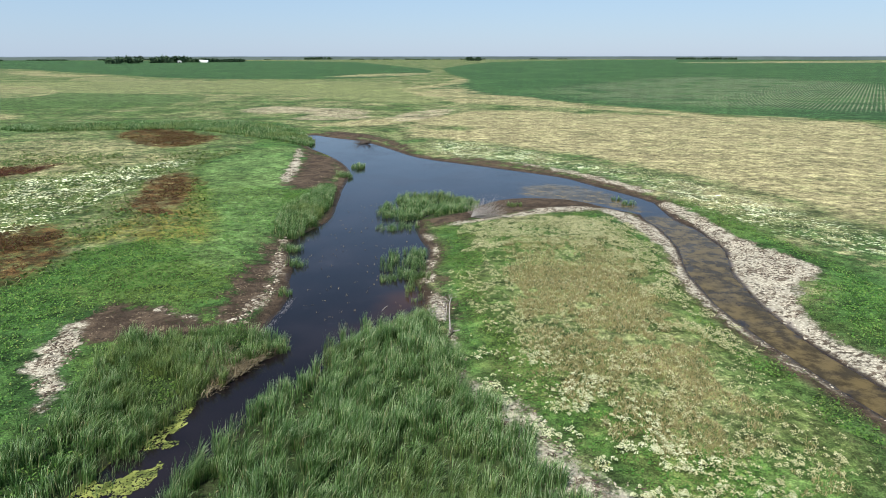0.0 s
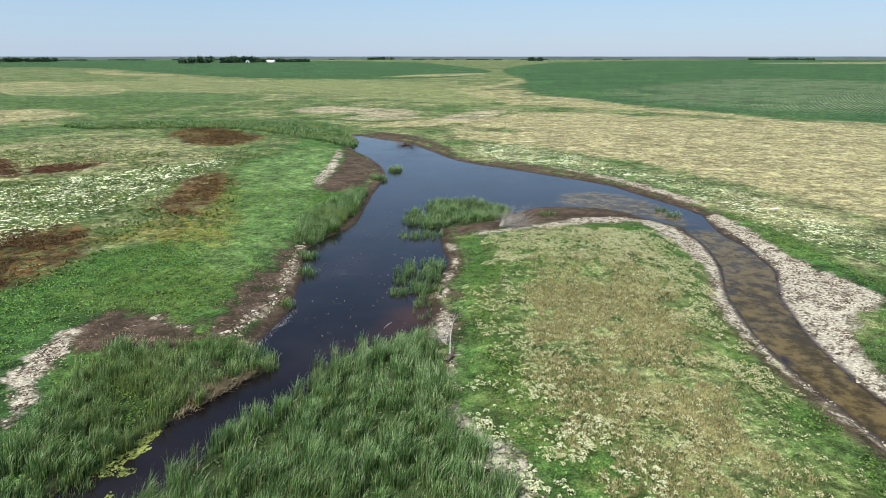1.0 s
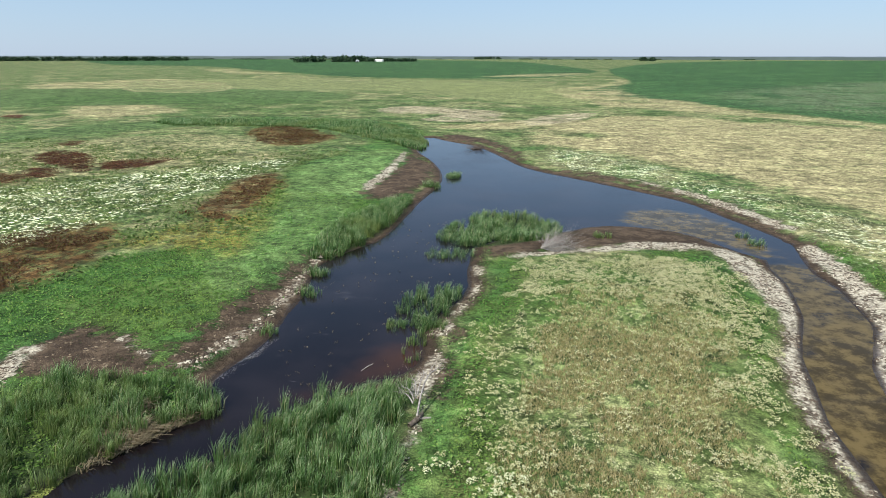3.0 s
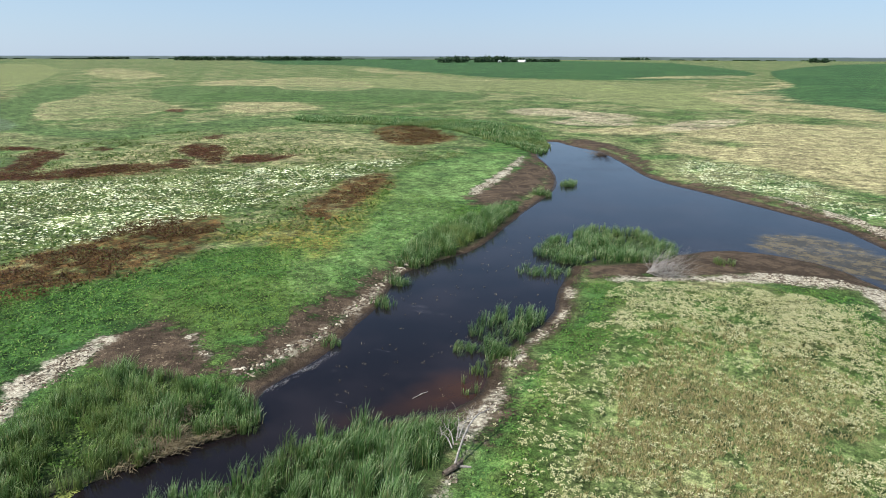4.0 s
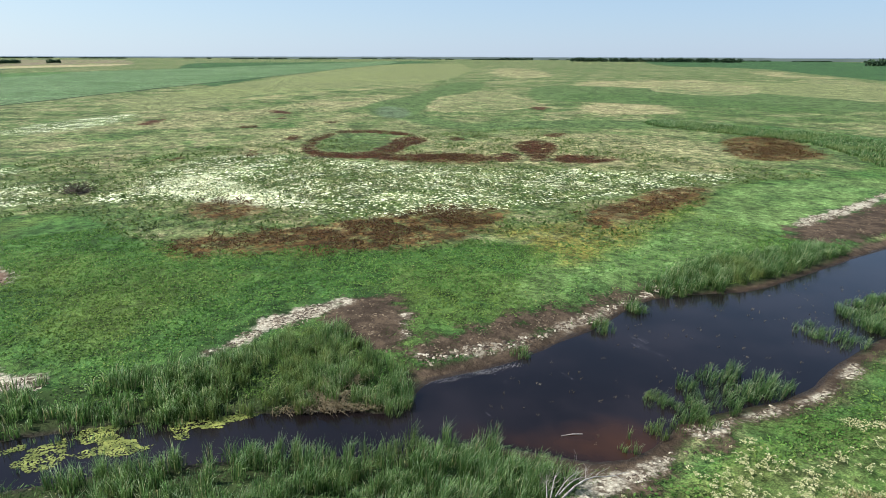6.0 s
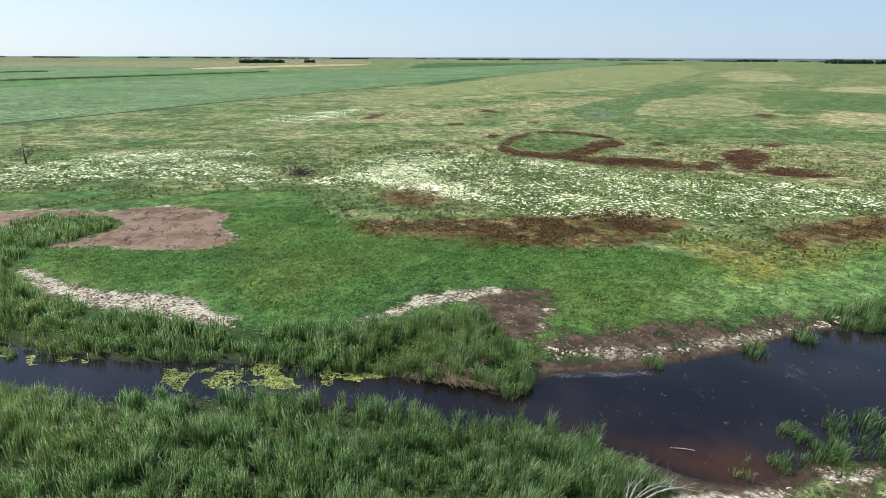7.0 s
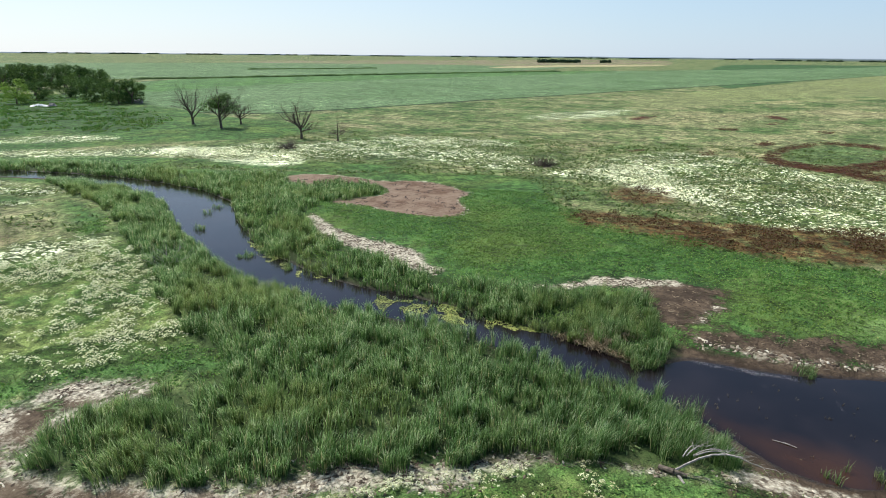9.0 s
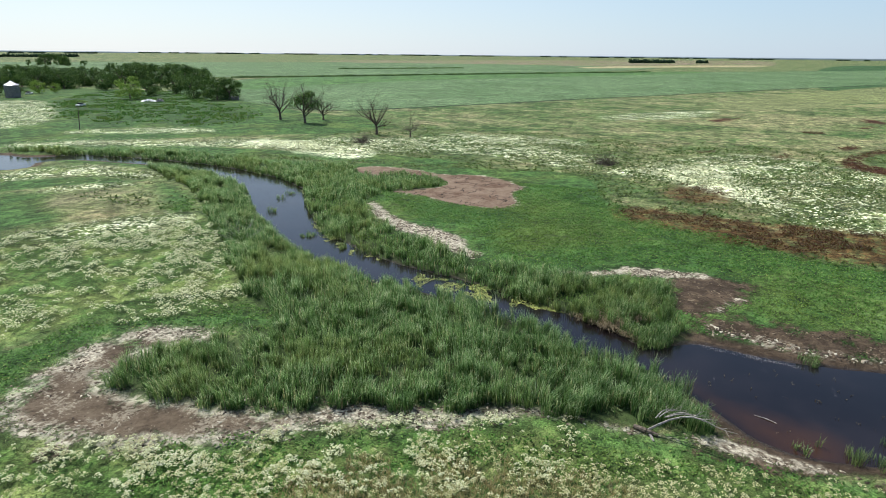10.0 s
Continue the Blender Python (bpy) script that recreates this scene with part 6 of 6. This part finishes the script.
def ditch(rng, ax, ay, bx, by, label):
    """An overgrown field edge: a long low bank of rank growth."""
    length = math.hypot(bx - ax, by - ay)
    m = int(length / 1.5)
    u = np.linspace(0, 1, m)
    cx, cy = ax + (bx - ax) * u, ay + (by - ay) * u
    sx, sy = -(by - ay) / length, (bx - ax) / length
    z = height(cx, cy)
    top = z + 1.1 + 0.9 * field(u * length, u * 0, 9, 72) + rng.uniform(-0.2, 0.3, m)
    off = rng.uniform(-0.5, 0.5, m)
    rows_ = [np.stack([cx + sx * w, cy + sy * w, h], 1) for w, h in ((-2.6 + off, z - 0.3), (-1.2, top - 0.3), (0.6, top), (2.6 + off, z - 0.3))]
    v = np.stack(rows_, 1).reshape(-1, 3)
    i_ = np.arange(m - 1)[:, None] * 4
    f = np.concatenate([i_ + [q, q + 1, q + 5, q + 4] for q in range(3)])
    return tagged(mesh_object("field_edge", v, f, LEAF), label, "hedgerow", kind="stuff")


for ax, ay, bx, by in HEDGES:
    ditch(rng, ax, ay, bx, by, "dark overgrown ditch line between the fields")

# ---- farm things ----
def box(bm, x0, x1, y0, y1, z0, z1):
    r = bmesh.ops.create_cube(bm, size=1.0)
    bmesh.ops.transform(bm, matrix=Matrix.Translation(((x0 + x1) / 2, (y0 + y1) / 2, (z0 + z1) / 2)) @ Matrix.Diagonal((x1 - x0, y1 - y0, z1 - z0, 1)), verts=r["verts"])


def gable(bm, w, d, z0, z1, over=0.3, thick=0.15):
    """A pitched roof over a plan w by d, ridge along y."""
    for s in (-1, 1):
        a_ = [Vector((s * (w / 2 + over), -d / 2 - over, z0 - over * 0.5)), Vector((s * (w / 2 + over), d / 2 + over, z0 - over * 0.5)), Vector((0, d / 2 + over, z1)), Vector((0, -d / 2 - over, z1))]
        lo = [bm.verts.new(q) for q in a_]
        hi = [bm.verts.new(q + Vector((0, 0, thick))) for q in a_]
        bm.faces.new(lo)
        bm.faces.new(hi)
        for q in range(4):
            bm.faces.new((lo[q], lo[(q + 1) % 4], hi[(q + 1) % 4], hi[q]))


def shed(x, y, w, d, h, turn, wall_mat, roof_mat, label, name="farm_shed"):
    s = thing(name, x, y, float(height(x, y)), label, "building", turn=turn)
    bm = bmesh.new()
    box(bm, -w / 2, w / 2, -d / 2, d / 2, -0.2, h)
    for yy in (-d / 2, d / 2):
        bm.faces.new([bm.verts.new(q) for q in ((-w / 2, yy, h), (w / 2, yy, h), (0, yy, h + w * 0.25))])
    part("wall", bm, wall_mat, s)
    bm = bmesh.new()
    gable(bm, w, d, h, h + w * 0.27)
    part("roof", bm, roof_mat, s)
    bm = bmesh.new()
    box(bm, -w * 0.2, w * 0.2, -d / 2 - 0.08, -d / 2 + 0.02, 0, h * 0.75)
    part("door", bm, DARK, s)
    return s


def grain_bin(x, y, r, h):
    b = thing("grain_bin", x, y, float(height(x, y)), "dark corrugated grain bin with pale metal roof", "grain bin")
    bm = bmesh.new()
    n_ = 28
    prev = None
    for q in range(25):
        zz = h * q / 24
        rr = r + (0.05 if q % 2 else 0.0)
        ring = [bm.verts.new((rr * math.cos(2 * math.pi * u / n_), rr * math.sin(2 * math.pi * u / n_), zz)) for u in range(n_)]
        if prev:
            for u in range(n_):
                bm.faces.new((prev[u], prev[(u + 1) % n_], ring[(u + 1) % n_], ring[u]))
        prev = ring
    part("wall", bm, GREY, b)
    bm = bmesh.new()
    bmesh.ops.create_cone(bm, cap_ends=True, segments=n_, radius1=r + 0.3, radius2=0.35, depth=r * 0.55, matrix=Matrix.Translation((0, 0, h + r * 0.27)))
    part("roof", bm, STEEL, b)
    bm = bmesh.new()
    bmesh.ops.create_cone(bm, cap_ends=True, segments=12, radius1=0.4, radius2=0.3, depth=0.5, matrix=Matrix.Translation((0, 0, h + r * 0.6)))
    part("cap", bm, STEEL, b)
    return b


def pickup(x, y, turn, paint, label, name="parked_pickup"):
    c = thing(name, x, y, float(height(x, y)), label, "vehicle", turn=turn)
    bm = bmesh.new()
    box(bm, -2.7, 2.7, -0.95, 0.95, 0.55, 1.15)
    bmesh.ops.bevel(bm, geom=bm.edges[:], offset=0.12, segments=2, affect="EDGES")
    part("body", bm, paint, c)
    bm = bmesh.new()
    box(bm, -0.5, 1.3, -0.85, 0.85, 1.1, 1.8)
    for v_ in bm.verts:
        if v_.co.z > 1.5:
            v_.co.x = 0.4 + (v_.co.x - 0.4) * 0.7
            v_.co.y *= 0.85
    part("cab", bm, DARK, c)
    for sx in (-1.7, 1.7):
        for sy in (-0.9, 0.9):
            bm = bmesh.new()
            bmesh.ops.create_cone(bm, cap_ends=True, segments=16, radius1=0.4, radius2=0.4, depth=0.26, matrix=Matrix.Translation((sx, sy, 0.4)) @ Matrix.Rotation(math.pi / 2, 4, "X"))
            wheel = part("wheel", bm, DARK, c)
            bm = bmesh.new()
            bmesh.ops.create_cone(bm, cap_ends=True, segments=12, radius1=0.22, radius2=0.2, depth=0.06, matrix=Matrix.Translation((sx, sy * 1.16, 0.4)) @ Matrix.Rotation(math.pi / 2, 4, "X"))
            part("rim", bm, STEEL, wheel, "steel wheel rim")
    return c


def sheet_heap(x, y, turn, seed):
    """A low heap of scrap boards half under a wind-creased pale sheet, with a dark mound at its end."""
    rnd = random.Random(seed)
    c = thing("scrap_heap", x, y, float(height(x, y)), "low scrap heap under a pale creased sheet", "scrap heap", turn=turn)
    for name, x0, x1, w, h, mat, label in (("sheet", -6.0, 2.5, 1.8, 1.3, WHITE, "pale grey creased sheet"), ("mound", 1.8, 6.0, 1.7, 1.7, GREY, "dark grey mound of scrap")):
        bm = bmesh.new()
        grid = []
        for i_ in range(15):
            u = i_ / 14
            row = []
            for j_ in range(7):
                s = j_ / 3 - 1
                edge = min(1.0, 4 * u * (1 - u) + 0.1) * (1 - s * s)
                row.append(bm.verts.new((x0 + (x1 - x0) * u + rnd.uniform(-0.15, 0.15), s * w + rnd.uniform(-0.15, 0.15), -0.1 + edge * h * rnd.uniform(0.7, 1.1))))
            grid.append(row)
        for i_ in range(14):
            for j_ in range(6):
                bm.faces.new((grid[i_][j_], grid[i_ + 1][j_], grid[i_ + 1][j_ + 1], grid[i_][j_ + 1]))
        part(name, bm, mat, c, label)
    for q in range(5):
        bm = bmesh.new()
        box(bm, -1.4, 1.4, -0.12, 0.12, 0, 0.05)
        bmesh.ops.transform(bm, matrix=pose(rnd.uniform(-7, 6), rnd.uniform(-2.4, 2.4), 0.1 + 0.1 * q, rnd.uniform(-8, 8), rnd.uniform(-10, 10), rnd.uniform(0, 180)), verts=bm.verts)
        part("board", bm, DEAD, c)
    return c


def pole(x, y, h):
    p = thing("utility_pole", x, y, float(height(x, y)) - 0.1, "weathered wooden utility pole in the meadow", "pole")
    bm = bmesh.new()
    tube(bm, (0, 0, 0), (-0.3, 0.65, h), 0.16, 0.11, 8)
    part("post", bm, BARK, p)
    bm = bmesh.new()
    box(bm, -1.15, 0.6, 0.56, 0.68, h - 0.6, h - 0.46)
    part("crossarm", bm, BARK, p)
    return p


grain_bin(-174, -300, 3.6, 6.5)
pole(-96, -139, 8.0)
pickup(-154, -218, 20, WHITE, "pale vehicle parked in the tall grass")
sheet_heap(-193, -217, 118, 77)
pickup(-191, -313, 30, WHITE, "small white vehicle parked by the trees")
shed(-226, -192, 2.4, 3.4, 1.3, 30, GREY, GREY, "small pale shed at the grove's edge")
shed(-1010, 2480, 14, 24, 6, 30, WHITE, WHITE, "white farm building beside a distant shelterbelt")
shed(-960, 2600, 12, 40, 6, 80, WHITE, WHITE, "long white barn beside a distant shelterbelt")


# ---- dead wood ----
def brush(x, y, r, tall, seed, label, name="brush_pile", count=26, z=None, fan=None, mat=None, twigs=1, rise=0.9, stout=0.026):
    """A heap of bare branches, each a part."""
    rnd = random.Random(seed)
    b = thing(name, x, y, float(height(x, y)) if z is None else z, label, "brush")
    for q in range(count):
        an = rnd.uniform(0, 2 * math.pi) if fan is None else radians(fan + rnd.uniform(-55, 55))
        up = rnd.uniform(0.1, rise)
        bm = bmesh.new()
        s = Vector((rnd.uniform(-0.4, 0.4) * r, rnd.uniform(-0.4, 0.4) * r, 0.05)) if fan is None else Vector((0, 0, 0.15))
        grow(bm, rnd, s, Vector((math.cos(an), math.sin(an), up)).normalized(), r * rnd.uniform(0.6, 1.1), tall * stout, twigs, 0.0, 0.25)
        part("branch", bm, mat or DEAD, b)
    return b


brush(4.6, 98.2, 3.6, 1.9, 21, "fallen bare grey shrub on the muddy shore", "fallen_shrub", 48, fan=20, twigs=2, rise=0.3)
brush(-22.7, -3.8, 3.5, 1.6, 26, "heap of dead branches among the reeds", count=18)
brush(-111.5, 29.7, 2.9, 2.0, 22, "dark heap of dead branches in the meadow", mat=BARK, count=40, stout=0.045, twigs=2, rise=0.6)
brush(-114.5, -41.4, 2.6, 2.2, 23, "grey heap of dead branches among white flowers", count=40, stout=0.045, mat=BARK, twigs=2, rise=0.6)
brush(-24.5, 195.5, 3.0, 1.0, 24, "low heap of sticks at the pond's edge", z=WATER_Z, mat=BARK, count=40, stout=0.07, rise=0.35)


def arched_branch(x, y, seed):
    """A dead trunk's stub with bleached limbs that arch out over the reeds."""
    rnd = random.Random(seed)
    b = thing("driftwood_branch", x, y, float(height(x, y)), "bleached fallen branch arching over the reeds from a dark log", "brush")
    bm = bmesh.new()
    tube(bm, (-0.3, -0.9, 0.12), (0.1, 0.0, 0.22), 0.17, 0.19, 8)
    tube(bm, (0.1, 0.0, 0.22), (0.2, 0.8, 0.15), 0.19, 0.12, 8)
    part("log", bm, BARK, b, "dark rotting log")
    bm = bmesh.new()
    tube(bm, (0.1, 0.2, 0.1), (0.9, 0.6, 0.05), 0.11, 0.07, 6)
    part("stub", bm, DEAD, b)
    for q in range(5):
        heading = radians(112 + (q - 2) * 11 + rnd.uniform(-5, 5))
        reach, rise = 5.4 - 0.7 * q + rnd.uniform(-0.3, 0.3), 1.9 - 0.15 * q
        start = 0.0 if q == 0 else 0.28
        bm = bmesh.new()
        last = None
        for k_ in range(9):
            u = start + (1 - start) * k_ / 8
            side = 0.12 * math.sin(5 * u + q)
            here = Vector((reach * u * math.cos(heading) - side, reach * u * math.sin(heading), 0.2 + rise * math.sin(min(1.0, u * 1.25) * 2.2)))
            r_ = (0.085 if q == 0 else 0.055) * (1.1 - 0.85 * u)
            if last is not None:
                tube(bm, last, here, r_ * 1.1, r_, 5)
                if u > 0.45:
                    d_ = Vector((math.cos(heading + rnd.uniform(-1.2, 1.2)), math.sin(heading + rnd.uniform(-1.2, 1.2)), rnd.uniform(-0.3, 0.8))).normalized()
                    grow(bm, rnd, here, d_, rnd.uniform(0.5, 1.0), r_ * 0.6, 1, 0.0, 0.3)
            last = here
        part("limb", bm, DEAD, b)
    return b


arched_branch(0.7, 54.2, 25)
